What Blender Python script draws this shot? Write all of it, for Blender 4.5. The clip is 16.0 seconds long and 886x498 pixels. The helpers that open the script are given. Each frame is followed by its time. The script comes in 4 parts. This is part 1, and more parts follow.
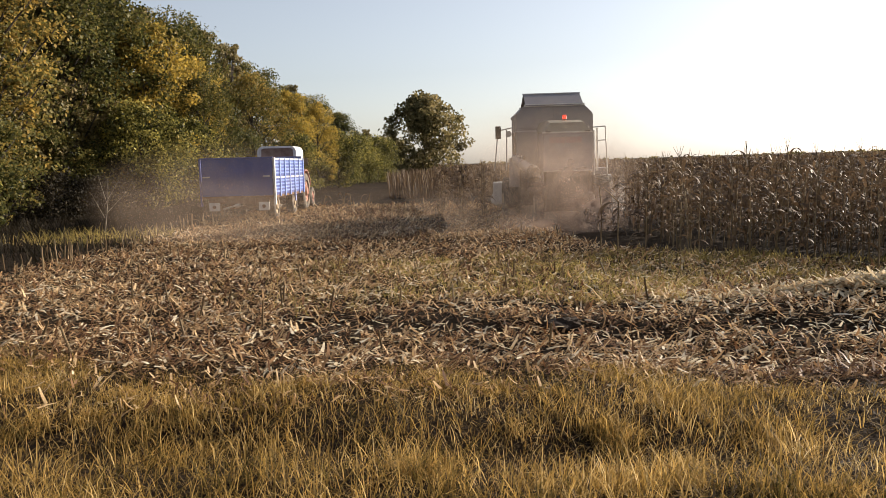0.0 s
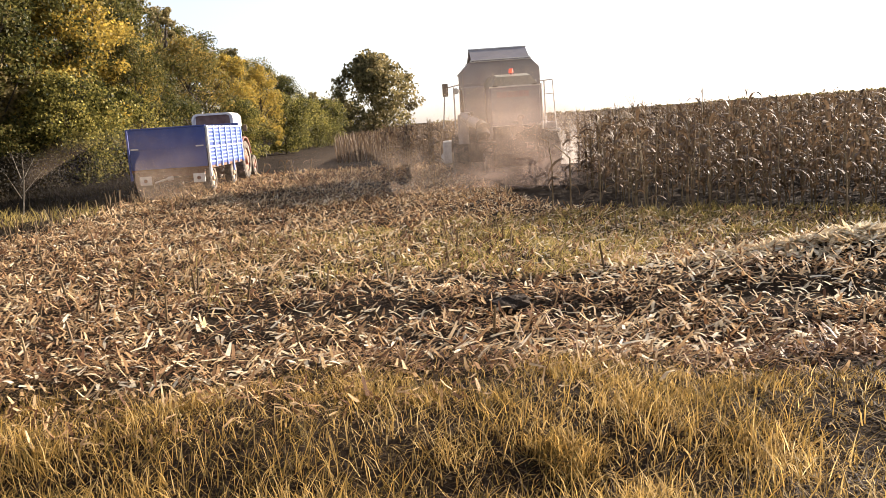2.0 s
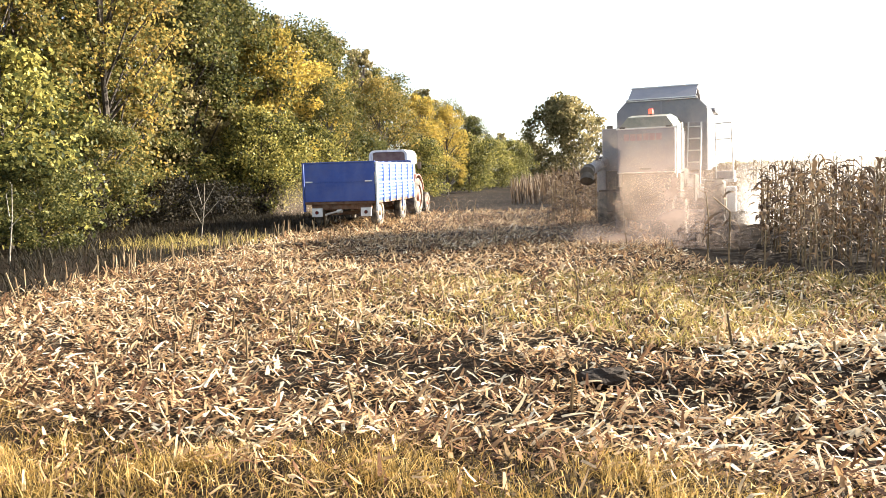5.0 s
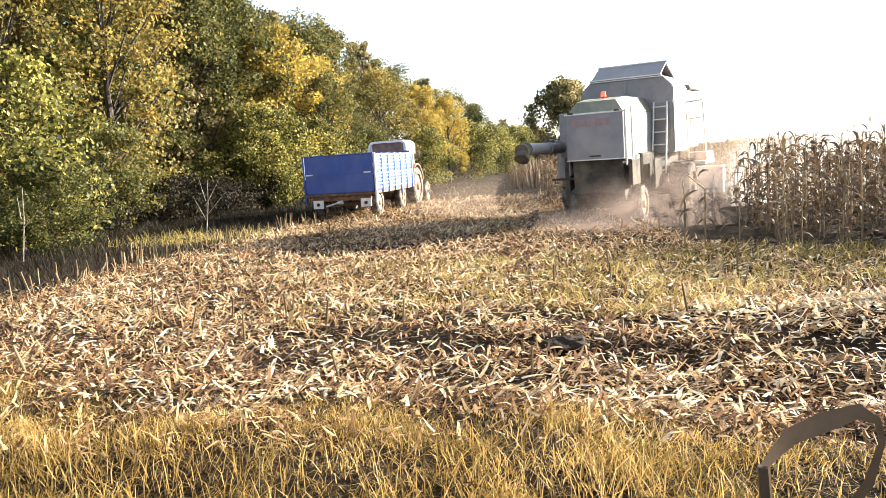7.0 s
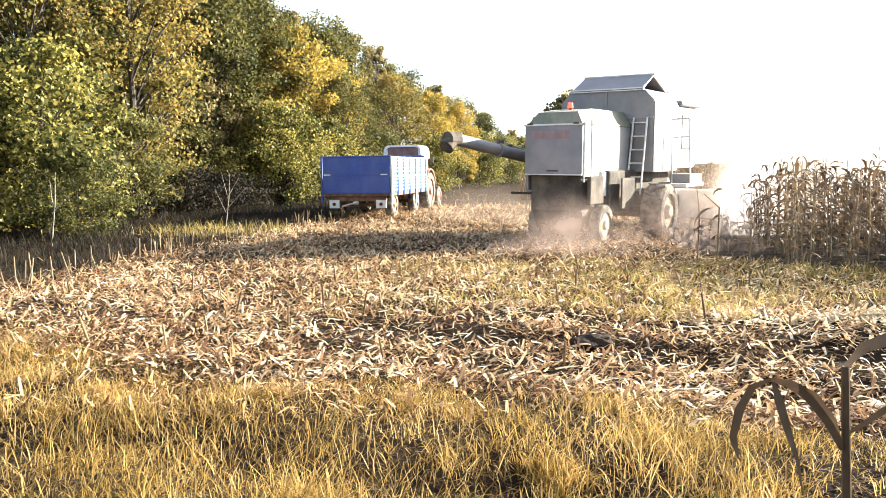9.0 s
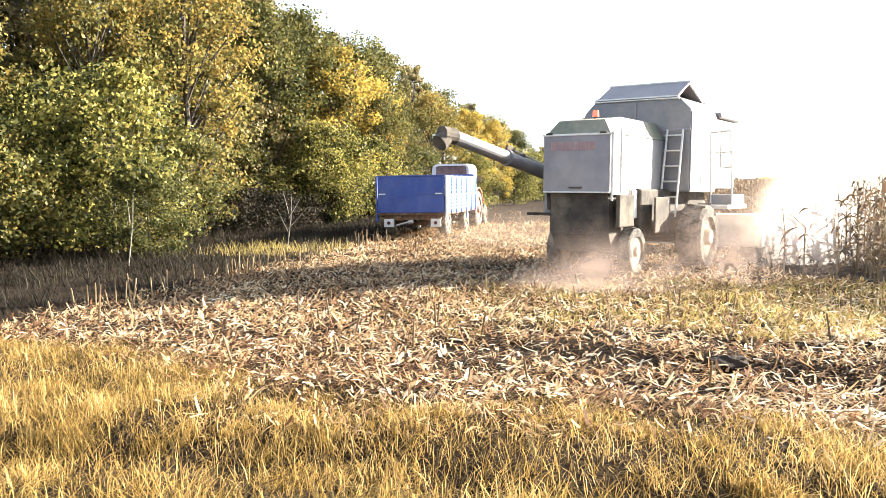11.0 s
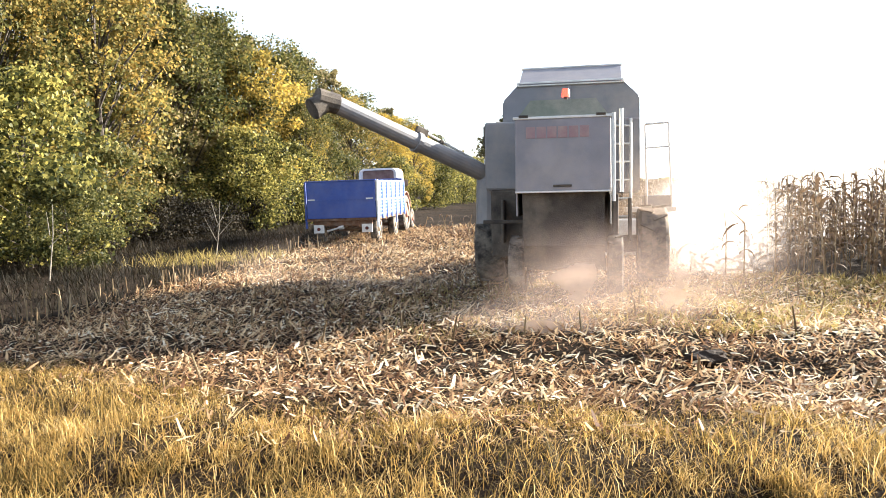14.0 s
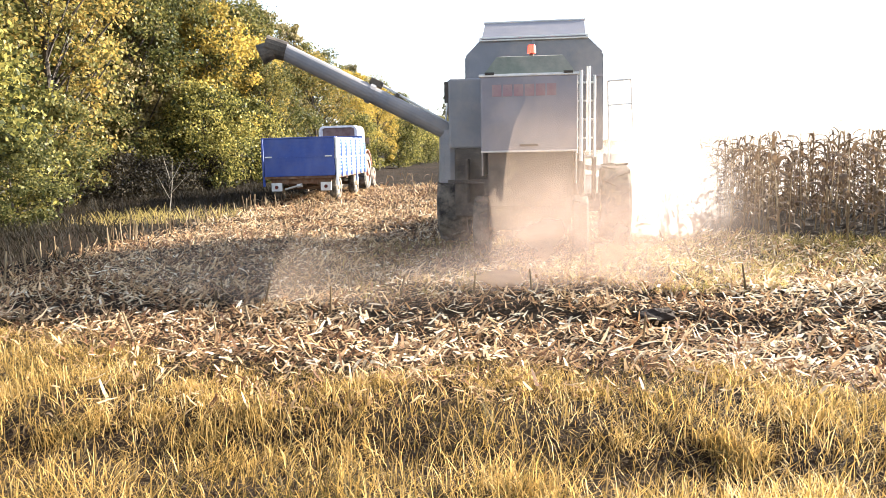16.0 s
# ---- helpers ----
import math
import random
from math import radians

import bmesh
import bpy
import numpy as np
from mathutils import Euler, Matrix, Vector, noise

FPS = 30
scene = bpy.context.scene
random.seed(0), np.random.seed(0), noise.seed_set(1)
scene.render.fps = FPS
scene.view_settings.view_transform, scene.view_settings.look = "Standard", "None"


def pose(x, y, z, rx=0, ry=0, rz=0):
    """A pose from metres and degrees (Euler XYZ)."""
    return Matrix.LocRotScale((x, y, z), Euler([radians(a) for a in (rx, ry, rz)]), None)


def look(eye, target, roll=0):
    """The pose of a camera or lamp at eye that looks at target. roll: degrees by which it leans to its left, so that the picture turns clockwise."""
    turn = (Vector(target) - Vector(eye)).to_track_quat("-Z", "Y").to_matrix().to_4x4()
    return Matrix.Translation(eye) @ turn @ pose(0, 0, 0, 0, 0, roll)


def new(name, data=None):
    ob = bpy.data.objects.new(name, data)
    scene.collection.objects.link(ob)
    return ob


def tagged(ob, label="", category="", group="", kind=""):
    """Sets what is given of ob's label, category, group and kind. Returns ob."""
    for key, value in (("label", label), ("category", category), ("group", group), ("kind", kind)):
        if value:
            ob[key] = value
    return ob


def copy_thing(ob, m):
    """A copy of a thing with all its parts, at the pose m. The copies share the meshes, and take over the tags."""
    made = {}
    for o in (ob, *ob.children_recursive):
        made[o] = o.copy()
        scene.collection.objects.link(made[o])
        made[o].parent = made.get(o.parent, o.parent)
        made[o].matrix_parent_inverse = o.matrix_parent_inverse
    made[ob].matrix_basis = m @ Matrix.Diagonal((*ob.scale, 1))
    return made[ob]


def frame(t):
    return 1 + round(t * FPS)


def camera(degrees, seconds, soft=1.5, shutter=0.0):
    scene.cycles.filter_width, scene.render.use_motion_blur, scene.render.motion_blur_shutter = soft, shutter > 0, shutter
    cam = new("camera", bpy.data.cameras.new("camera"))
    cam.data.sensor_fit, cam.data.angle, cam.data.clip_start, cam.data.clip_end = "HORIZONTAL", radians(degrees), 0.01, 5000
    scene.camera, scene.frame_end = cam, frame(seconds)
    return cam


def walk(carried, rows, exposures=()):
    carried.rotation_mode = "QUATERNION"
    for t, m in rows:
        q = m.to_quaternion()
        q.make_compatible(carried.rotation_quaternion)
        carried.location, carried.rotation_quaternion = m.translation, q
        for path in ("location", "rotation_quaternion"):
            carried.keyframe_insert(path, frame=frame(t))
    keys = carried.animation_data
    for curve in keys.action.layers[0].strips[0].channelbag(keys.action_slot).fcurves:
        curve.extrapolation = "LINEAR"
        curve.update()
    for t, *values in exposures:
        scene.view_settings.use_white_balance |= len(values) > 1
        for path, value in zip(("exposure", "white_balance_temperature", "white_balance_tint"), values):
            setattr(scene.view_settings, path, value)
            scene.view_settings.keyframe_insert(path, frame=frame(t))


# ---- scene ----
cam = camera(58.7, 16.0, 0.5)
PATH = [
    (0, (0.099, -0.598, 1.622), (0.239, 1.385, 1.408), -1.5),
    (0.5, (0.127, -0.46, 1.625), (0.191, 1.528, 1.411), -2.6),
    (1, (0.254, -0.245, 1.643), (0.307, 1.746, 1.463), -1.5),
    (1.5, (0.4, 0.079, 1.643), (0.575, 2.054, 1.377), -3.2),
    (2, (0.449, 0.388, 1.614), (0.687, 2.348, 1.295), -3.9),
    (2.3, (0.536, 0.567, 1.586), (0.638, 2.54, 1.276), -6.6),
    (2.5, (0.621, 0.722, 1.603), (0.825, 2.682, 1.26), -4.8),
    (3, (0.785, 1.027, 1.619), (1.122, 2.964, 1.252), -1.9),
    (3.5, (0.836, 1.235, 1.617), (1.051, 3.191, 1.258), -1.5),
    (4, (1.04, 1.302, 1.593), (0.972, 3.274, 1.271), -0.3),
    (4.5, (1.197, 1.241, 1.603), (0.95, 3.216, 1.405), -1.2),
    (4.7, (1.227, 1.16, 1.584), (0.996, 3.137, 1.39), -1.5),
    (6.8, (1.664, 0.575, 1.582), (1.402, 2.549, 1.393), -3.2),
    (7, (1.649, 0.499, 1.585), (1.396, 2.47, 1.363), -3.8),
    (7.5, (1.627, 0.372, 1.613), (1.338, 2.347, 1.499), -3.7),
    (8, (1.61, 0.246, 1.596), (1.315, 2.22, 1.47), -4.2),
    (8.5, (1.574, 0.14, 1.61), (1.222, 2.102, 1.446), -3.6),
    (9, (1.347, -0.061, 1.579), (1.096, 1.913, 1.374), -0.8),
    (9.5, (1.165, -0.216, 1.634), (0.9, 1.761, 1.49), 0.7),
    (10, (0.91, -0.323, 1.641), (0.554, 1.642, 1.535), -1.5),
    (10.2, (0.8, -0.35, 1.679), (0.458, 1.617, 1.56), -1.0),
    (12.3, (-0.194, -0.394, 1.653), (-0.418, 1.585, 1.479), -2.7),
    (12.5, (-0.227, -0.37, 1.655), (-0.435, 1.613, 1.506), -2.8),
    (13, (-0.305, -0.309, 1.665), (-0.48, 1.677, 1.516), -2.9),
    (13.5, (-0.268, -0.269, 1.669), (-0.392, 1.722, 1.521), -1.9),
    (14, (-0.264, -0.258, 1.665), (-0.351, 1.734, 1.508), -2.1),
    (14.5, (-0.285, -0.26, 1.675), (-0.395, 1.73, 1.514), -2.3),
    (15, (-0.298, -0.274, 1.665), (-0.406, 1.714, 1.477), -2.2),
    (15.5, (-0.212, -0.191, 1.651), (-0.35, 1.793, 1.44), -1.9),
    (16, (-0.074, -0.033, 1.6), (-0.08, 1.951, 1.34), -1.7),
]
EXPOSURES = [(0, 1.08, 6300, 13), (1, 1.55, 6300, 14), (1.5, 1.8, 6300, 16), (2, 1.8, 6300, 16), (3, 2.15, 6250, 15), (4, 2.4, 6150, 12), (4.7, 2.6, 6000, 9), (7, 2.6, 5900, 7), (8, 2.55, 5850, 7), (9, 2.75, 5850, 7), (12.5, 2.95, 5900, 9), (14, 2.65, 5750, 9), (16, 2.8, 5750, 10)]
walk(cam, [(t, look(eye, target, roll)) for t, eye, target, roll in PATH], EXPOSURES)

# ---- light: low autumn sun from ahead and to the side, in a hazy sky ----
SUN_AZ, SUN_EL = 63.0, 20.0       # degrees clockwise from +y, degrees above the horizon
world = bpy.data.worlds.new("autumn_sky")
scene.world = world
world.use_nodes = True
wt = world.node_tree
sky = wt.nodes.new("ShaderNodeTexSky")
sky.sky_type, sky.sun_disc = "NISHITA", False
sky.sun_elevation, sky.sun_rotation = radians(SUN_EL), radians(SUN_AZ)
sky.air_density, sky.dust_density, sky.ozone_density = 1.0, 1.3, 1.0
wt.nodes["Background"].inputs[1].default_value = 0.072
pale = wt.nodes.new("ShaderNodeHueSaturation")  # haze washes the colours out
pale.inputs["Saturation"].default_value, pale.inputs["Value"].default_value = 0.5, 1.0
wt.links.new(sky.outputs[0], pale.inputs["Color"])
wt.links.new(pale.outputs[0], wt.nodes["Background"].inputs[0])
sun = new("sun", bpy.data.lights.new("sun", "SUN"))
sun.data.energy, sun.data.angle, sun.data.color = 5.0, radians(0.6), (1.0, 0.88, 0.70)
sd = Vector((math.sin(radians(SUN_AZ)) * math.cos(radians(SUN_EL)), math.cos(radians(SUN_AZ)) * math.cos(radians(SUN_EL)), math.sin(radians(SUN_EL))))
sun.matrix_world = look(sd * 60, (0, 0, 0))

# ---- materials ----


def nodes_of(name):
    m = bpy.data.materials.new(name)
    m.use_nodes = True
    return m, m.node_tree.nodes, m.node_tree.links


def ramp_node(n, stops):
    r = n.new("ShaderNodeValToRGB")
    while len(r.color_ramp.elements) < len(stops):
        r.color_ramp.elements.new(0.5)
    for e, (p, c) in zip(r.color_ramp.elements, stops):
        e.position, e.color = p, (*c, 1)
    return r


def surface(name, stops, rough=0.7, metal=0.0, scale=6.0, fine=60.0, bump=0.3, dirt=None, dirt_amount=0.5):
    """A solid surface: colour stops over coarse noise, fine bump, and an optional dirt layer with a shape of its own."""
    m, n, l = nodes_of(name)
    b = n["Principled BSDF"]
    b.inputs["Roughness"].default_value, b.inputs["Metallic"].default_value = rough, metal
    b.inputs["Specular IOR Level"].default_value = 0.5 if rough < 0.7 else 0.15
    tc = n.new("ShaderNodeTexCoord")
    a, f = n.new("ShaderNodeTexNoise"), n.new("ShaderNodeTexNoise")
    a.inputs["Scale"].default_value, a.inputs["Detail"].default_value = scale, 8
    f.inputs["Scale"].default_value, f.inputs["Detail"].default_value = fine, 4
    l.new(tc.outputs["Object"], a.inputs["Vector"])
    l.new(tc.outputs["Object"], f.inputs["Vector"])
    r = ramp_node(n, stops)
    l.new(a.outputs["Fac"], r.inputs["Fac"])
    colour = r.outputs["Color"]
    if dirt:
        d = n.new("ShaderNodeTexNoise")
        d.inputs["Scale"].default_value, d.inputs["Detail"].default_value, d.inputs["Roughness"].default_value = scale * 0.45, 10, 0.7
        l.new(tc.outputs["Object"], d.inputs["Vector"])
        dr = ramp_node(n, [(0.42, (0, 0, 0)), (0.68, (dirt_amount,) * 3)])
        l.new(d.outputs["Fac"], dr.inputs["Fac"])
        mx = n.new("ShaderNodeMixRGB")
        mx.inputs["Color2"].default_value = (*dirt, 1)
        l.new(dr.outputs["Color"], mx.inputs["Fac"])
        l.new(colour, mx.inputs["Color1"])
        colour = mx.outputs["Color"]
    l.new(colour, b.inputs["Base Color"])
    bp = n.new("ShaderNodeBump")
    bp.inputs["Strength"].default_value, bp.inputs["Distance"].default_value = bump, 0.02
    l.new(f.outputs["Fac"], bp.inputs["Height"])
    l.new(bp.outputs["Normal"], b.inputs["Normal"])
    return m


def foliage(name, stops, through_light=0.45, rough=0.6, source="island", wide=0.25):
    """Thin leaves, blades or husks: each takes its own colour from the stops and lets some light through."""
    m, n, l = nodes_of(name)
    b, out = n["Principled BSDF"], n["Material Output"]
    b.inputs["Roughness"].default_value = rough
    b.inputs["Specular IOR Level"].default_value = 0.12
    g = n.new("ShaderNodeNewGeometry")
    tc = n.new("ShaderNodeTexCoord")
    w = n.new("ShaderNodeTexNoise")
    w.inputs["Scale"].default_value, w.inputs["Detail"].default_value = wide, 3
    l.new(g.outputs["Position"], w.inputs["Vector"])
    add = n.new("ShaderNodeMath")
    add.operation = "MULTIPLY_ADD"
    add.inputs[1].default_value, add.inputs[2].default_value = 0.62, -0.06
    l.new(g.outputs["Random Per Island"], add.inputs[0])
    two = n.new("ShaderNodeMath")
    two.operation = "MULTIPLY_ADD"
    two.inputs[1].default_value = 0.9
    l.new(w.outputs["Fac"], two.inputs[0])
    l.new(add.outputs[0], two.inputs[2])
    three = n.new("ShaderNodeMath")
    three.operation = "SUBTRACT"
    three.inputs[1].default_value = 0.2
    l.new(two.outputs[0], three.inputs[0])
    fac = three.outputs[0]
    if source == "object":
        oi = n.new("ShaderNodeObjectInfo")
        mixo = n.new("ShaderNodeMath")
        mixo.operation = "MULTIPLY_ADD"
        mixo.inputs[1].default_value = 0.3
        half = n.new("ShaderNodeMath")
        half.operation = "MULTIPLY_ADD"
        half.inputs[1].default_value, half.inputs[2].default_value = 0.75, -0.04
        l.new(three.outputs[0], half.inputs[0])
        l.new(oi.outputs["Random"], mixo.inputs[0])
        l.new(half.outputs[0], mixo.inputs[2])
        fac = mixo.outputs[0]
    r = ramp_node(n, stops)
    l.new(fac, r.inputs["Fac"])
    fine = n.new("ShaderNodeTexNoise")
    fine.inputs["Scale"].default_value = 35
    l.new(g.outputs["Position"], fine.inputs["Vector"])
    hv = n.new("ShaderNodeHueSaturation")
    vr = n.new("ShaderNodeMapRange")
    vr.inputs["To Min"].default_value, vr.inputs["To Max"].default_value = 0.65, 1.3
    l.new(fine.outputs["Fac"], vr.inputs["Value"])
    l.new(vr.outputs[0], hv.inputs["Value"])
    l.new(r.outputs["Color"], hv.inputs["Color"])
    l.new(hv.outputs["Color"], b.inputs["Base Color"])
    t = n.new("ShaderNodeBsdfTranslucent")
    l.new(hv.outputs["Color"], t.inputs["Color"])
    mx = n.new("ShaderNodeMixShader")
    mx.inputs[0].default_value = through_light
    l.new(b.outputs[0], mx.inputs[1])
    l.new(t.outputs[0], mx.inputs[2])
    l.new(mx.outputs[0], out.inputs["Surface"])
    return m


def soil_material():
    m, n, l = nodes_of("field_soil")
    b = n["Principled BSDF"]
    b.inputs["Roughness"].default_value = 1.0
    b.inputs["Specular IOR Level"].default_value = 0.05
    g = n.new("ShaderNodeNewGeometry")
    a, c, f = (n.new("ShaderNodeTexNoise") for _ in range(3))
    for node, s in ((a, 0.35), (c, 3.0), (f, 28.0)):
        node.inputs["Scale"].default_value, node.inputs["Detail"].default_value = s, 8
        l.new(g.outputs["Position"], node.inputs["Vector"])
    r1 = ramp_node(n, [(0.3, (0.012, 0.008, 0.006)), (0.5, (0.022, 0.015, 0.010)), (0.72, (0.045, 0.031, 0.019))])
    r2 = ramp_node(n, [(0.35, (0.010, 0.007, 0.005)), (0.65, (0.040, 0.028, 0.017))])
    l.new(a.outputs["Fac"], r1.inputs["Fac"])
    l.new(c.outputs["Fac"], r2.inputs["Fac"])
    mx = n.new("ShaderNodeMixRGB")
    mx.inputs["Fac"].default_value = 0.5
    l.new(r1.outputs["Color"], mx.inputs["Color1"])
    l.new(r2.outputs["Color"], mx.inputs["Color2"])
    l.new(mx.outputs["Color"], b.inputs["Base Color"])
    bp = n.new("ShaderNodeBump")
    bp.inputs["Strength"].default_value, bp.inputs["Distance"].default_value = 0.8, 0.05
    l.new(f.outputs["Fac"], bp.inputs["Height"])
    l.new(bp.outputs["Normal"], b.inputs["Normal"])
    return m


def dust_material(name, strength, colour, thinnest=0.15, glow_through=0.3):
    """Thin airborne dust: densest in the middle of its puff, broken up by noise."""
    m, n, l = nodes_of(name)
    out = n["Material Output"]
    n.remove(n["Principled BSDF"])
    tc, oi = n.new("ShaderNodeTexCoord"), n.new("ShaderNodeObjectInfo")
    sp = n.new("ShaderNodeSeparateXYZ")
    l.new(tc.outputs["Object"], sp.inputs[0])
    flat = n.new("ShaderNodeCombineXYZ")
    l.new(sp.outputs["X"], flat.inputs["X"])
    l.new(sp.outputs["Z"], flat.inputs["Z"])
    ln = n.new("ShaderNodeVectorMath")
    ln.operation = "LENGTH"
    l.new(flat.outputs[0], ln.inputs[0])
    fall = n.new("ShaderNodeMapRange")
    fall.interpolation_type = "SMOOTHERSTEP"
    for k, v in zip(("From Min", "From Max", "To Min", "To Max"), (0.0, 0.95, 1.0, 0.0)):
        fall.inputs[k].default_value = v
    l.new(ln.outputs["Value"], fall.inputs["Value"])
    off = n.new("ShaderNodeVectorMath")
    off.operation = "ADD"
    sc = n.new("ShaderNodeVectorMath")
    sc.operation = "SCALE"
    sc.inputs[0].default_value = (17, 9, 23)
    l.new(oi.outputs["Random"], sc.inputs["Scale"])
    l.new(tc.outputs["Object"], off.inputs[0])
    l.new(sc.outputs[0], off.inputs[1])
    nz = n.new("ShaderNodeTexNoise")
    nz.inputs["Scale"].default_value, nz.inputs["Detail"].default_value = 2.4, 7
    l.new(off.outputs[0], nz.inputs["Vector"])
    nr = n.new("ShaderNodeMapRange")
    for k, v in zip(("From Min", "From Max", "To Min", "To Max"), (0.3, 0.7, thinnest, 1.0)):
        nr.inputs[k].default_value = v
    l.new(nz.outputs["Fac"], nr.inputs["Value"])
    mu = n.new("ShaderNodeMath")
    mu.operation = "MULTIPLY"
    l.new(fall.outputs[0], mu.inputs[0])
    l.new(nr.outputs[0], mu.inputs[1])
    m2 = n.new("ShaderNodeMath")
    m2.operation = "MULTIPLY"
    m2.inputs[1].default_value = strength
    l.new(mu.outputs[0], m2.inputs[0])
    df, tl, tr = n.new("ShaderNodeBsdfDiffuse"), n.new("ShaderNodeBsdfTranslucent"), n.new("ShaderNodeBsdfTransparent")
    df.inputs["Color"].default_value = tl.inputs["Color"].default_value = (*colour, 1)
    both, mx = n.new("ShaderNodeMixShader"), n.new("ShaderNodeMixShader")
    both.inputs[0].default_value = glow_through
    l.new(df.outputs[0], both.inputs[1])
    l.new(tl.outputs[0], both.inputs[2])
    l.new(m2.outputs[0], mx.inputs[0])
    l.new(tr.outputs[0], mx.inputs[1])
    l.new(both.outputs[0], mx.inputs[2])
    l.new(mx.outputs[0], out.inputs["Surface"])
    return m


SOIL = soil_material()
CLOD = surface("clod_earth", [(0.3, (0.018, 0.012, 0.009)), (0.7, (0.045, 0.032, 0.022))], 0.95, 0, 9, 40, 0.8)
BARK = surface("bark", [(0.35, (0.035, 0.027, 0.021)), (0.65, (0.095, 0.08, 0.065))], 0.9, 0, 5, 45, 0.8)
PALE_BARK = surface("pale_bark", [(0.35, (0.16, 0.135, 0.10)), (0.65, (0.32, 0.28, 0.22))], 0.85, 0, 8, 60, 0.5)
GRASS = foliage("dry_grass_blades", [(0.0, (0.02, 0.02, 0.007)), (0.18, (0.085, 0.066, 0.018)), (0.4, (0.27, 0.17, 0.045)), (0.62, (0.48, 0.30, 0.085)), (0.82, (0.66, 0.47, 0.19)), (1.0, (0.78, 0.66, 0.40))], 0.45, 0.6, wide=1.3)
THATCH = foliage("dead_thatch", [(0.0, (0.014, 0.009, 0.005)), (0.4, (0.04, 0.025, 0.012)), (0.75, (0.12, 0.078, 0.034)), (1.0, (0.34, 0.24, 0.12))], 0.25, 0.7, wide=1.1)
WEED = foliage("weedy_grass_blades", [(0.0, (0.09, 0.085, 0.025)), (0.35, (0.26, 0.205, 0.06)), (0.7, (0.46, 0.34, 0.11)), (1.0, (0.66, 0.53, 0.26))], 0.5, 0.6, wide=0.8)
HUSK = foliage("dry_husks", [(0.0, (0.04, 0.02, 0.012)), (0.3, (0.17, 0.085, 0.042)), (0.55, (0.42, 0.26, 0.125)), (0.8, (0.70, 0.51, 0.29)), (1.0, (0.84, 0.74, 0.56))], 0.3, 0.55, wide=0.7)
HUSK_PALE = foliage("pale_husks", [(0.0, (0.45, 0.32, 0.17)), (0.5, (0.74, 0.62, 0.42)), (1.0, (0.86, 0.80, 0.65))], 0.3, 0.55, wide=0.7)
CORN_LEAF = foliage("dry_corn_leaf", [(0.0, (0.035, 0.022, 0.014)), (0.4, (0.085, 0.054, 0.033)), (0.75, (0.20, 0.135, 0.08)), (1.0, (0.46, 0.37, 0.25))], 0.25, 0.6, wide=0.5)
DEAD_LEAF = foliage("grey_dead_leaf", [(0.0, (0.035, 0.02, 0.011)), (0.6, (0.095, 0.065, 0.042)), (1.0, (0.20, 0.14, 0.09))], 0.2, 0.3, wide=8.0)
CORN_STALK = foliage("dry_corn_stalk", [(0.0, (0.06, 0.04, 0.02)), (0.5, (0.17, 0.115, 0.06)), (1.0, (0.44, 0.33, 0.19))], 0.1, 0.6, wide=0.6)
LEAF_MIX = foliage("autumn_leaves", [(0.0, (0.014, 0.016, 0.007)), (0.3, (0.05, 0.056, 0.017)), (0.55, (0.15, 0.135, 0.04)), (0.8, (0.32, 0.22, 0.055)), (1.0, (0.52, 0.34, 0.08))], 0.45, 0.5, "object", 0.45)
LEAF_GREEN = foliage("green_leaves", [(0.0, (0.010, 0.012, 0.005)), (0.3, (0.04, 0.046, 0.014)), (0.5, (0.12, 0.115, 0.03)), (0.75, (0.33, 0.28, 0.07)), (1.0, (0.55, 0.45, 0.12))], 0.38, 0.5, "island", 0.5)
# near black to hold the shade under the trees; verge weeds share it
LEAF_DARK = foliage("shade_dark_leaves", [(0.0, (0.008, 0.007, 0.005)), (0.6, (0.022, 0.018, 0.011)), (1.0, (0.06, 0.045, 0.022))], 0.2, 0.7, "island", 0.5)
LEAF_GOLD = foliage("golden_leaves", [(0.0, (0.09, 0.09, 0.025)), (0.4, (0.25, 0.19, 0.045)), (0.75, (0.44, 0.30, 0.05)), (1.0, (0.58, 0.42, 0.09))], 0.5, 0.5, "island", 0.5)
LEAF_FAR = foliage("dull_far_leaves", [(0.0, (0.05, 0.048, 0.022)), (0.4, (0.15, 0.125, 0.05)), (0.75, (0.28, 0.22, 0.10)), (1.0, (0.42, 0.34, 0.18))], 0.45, 0.6, "island", 0.3)
DUSTY = (0.42, 0.34, 0.25)
PAINT_GREY = surface("weathered_grey_paint", [(0.3, (0.15, 0.145, 0.15)), (0.7, (0.20, 0.19, 0.195))], 0.6, 0.0, 2.5, 80, 0.15, DUSTY, 0.35)
PAINT_PALE = surface("worn_panel_paint", [(0.3, (0.17, 0.155, 0.165)), (0.7, (0.23, 0.21, 0.22))], 0.55, 0.0, 2.5, 80, 0.12, DUSTY, 0.3)
PAINT_OLIVE = surface("olive_hood_paint", [(0.3, (0.11, 0.115, 0.08)), (0.7, (0.16, 0.16, 0.11))], 0.6, 0.0, 3, 80, 0.2, DUSTY, 0.5)
PAINT_RED = surface("faded_red_paint", [(0.3, (0.24, 0.13, 0.13)), (0.7, (0.25, 0.16, 0.16))], 0.6, 0, 4, 80, 0.2, DUSTY, 0.5)
DARK_STEEL = surface("dusty_dark_steel", [(0.3, (0.035, 0.03, 0.026)), (0.7, (0.075, 0.062, 0.05))], 0.85, 0.0, 5, 60, 0.4, DUSTY, 0.22)
STEEL = surface("bare_pale_steel", [(0.3, (0.5, 0.48, 0.44)), (0.7, (0.66, 0.63, 0.58))], 0.45, 0.4, 6, 80, 0.2, DUSTY, 0.4)
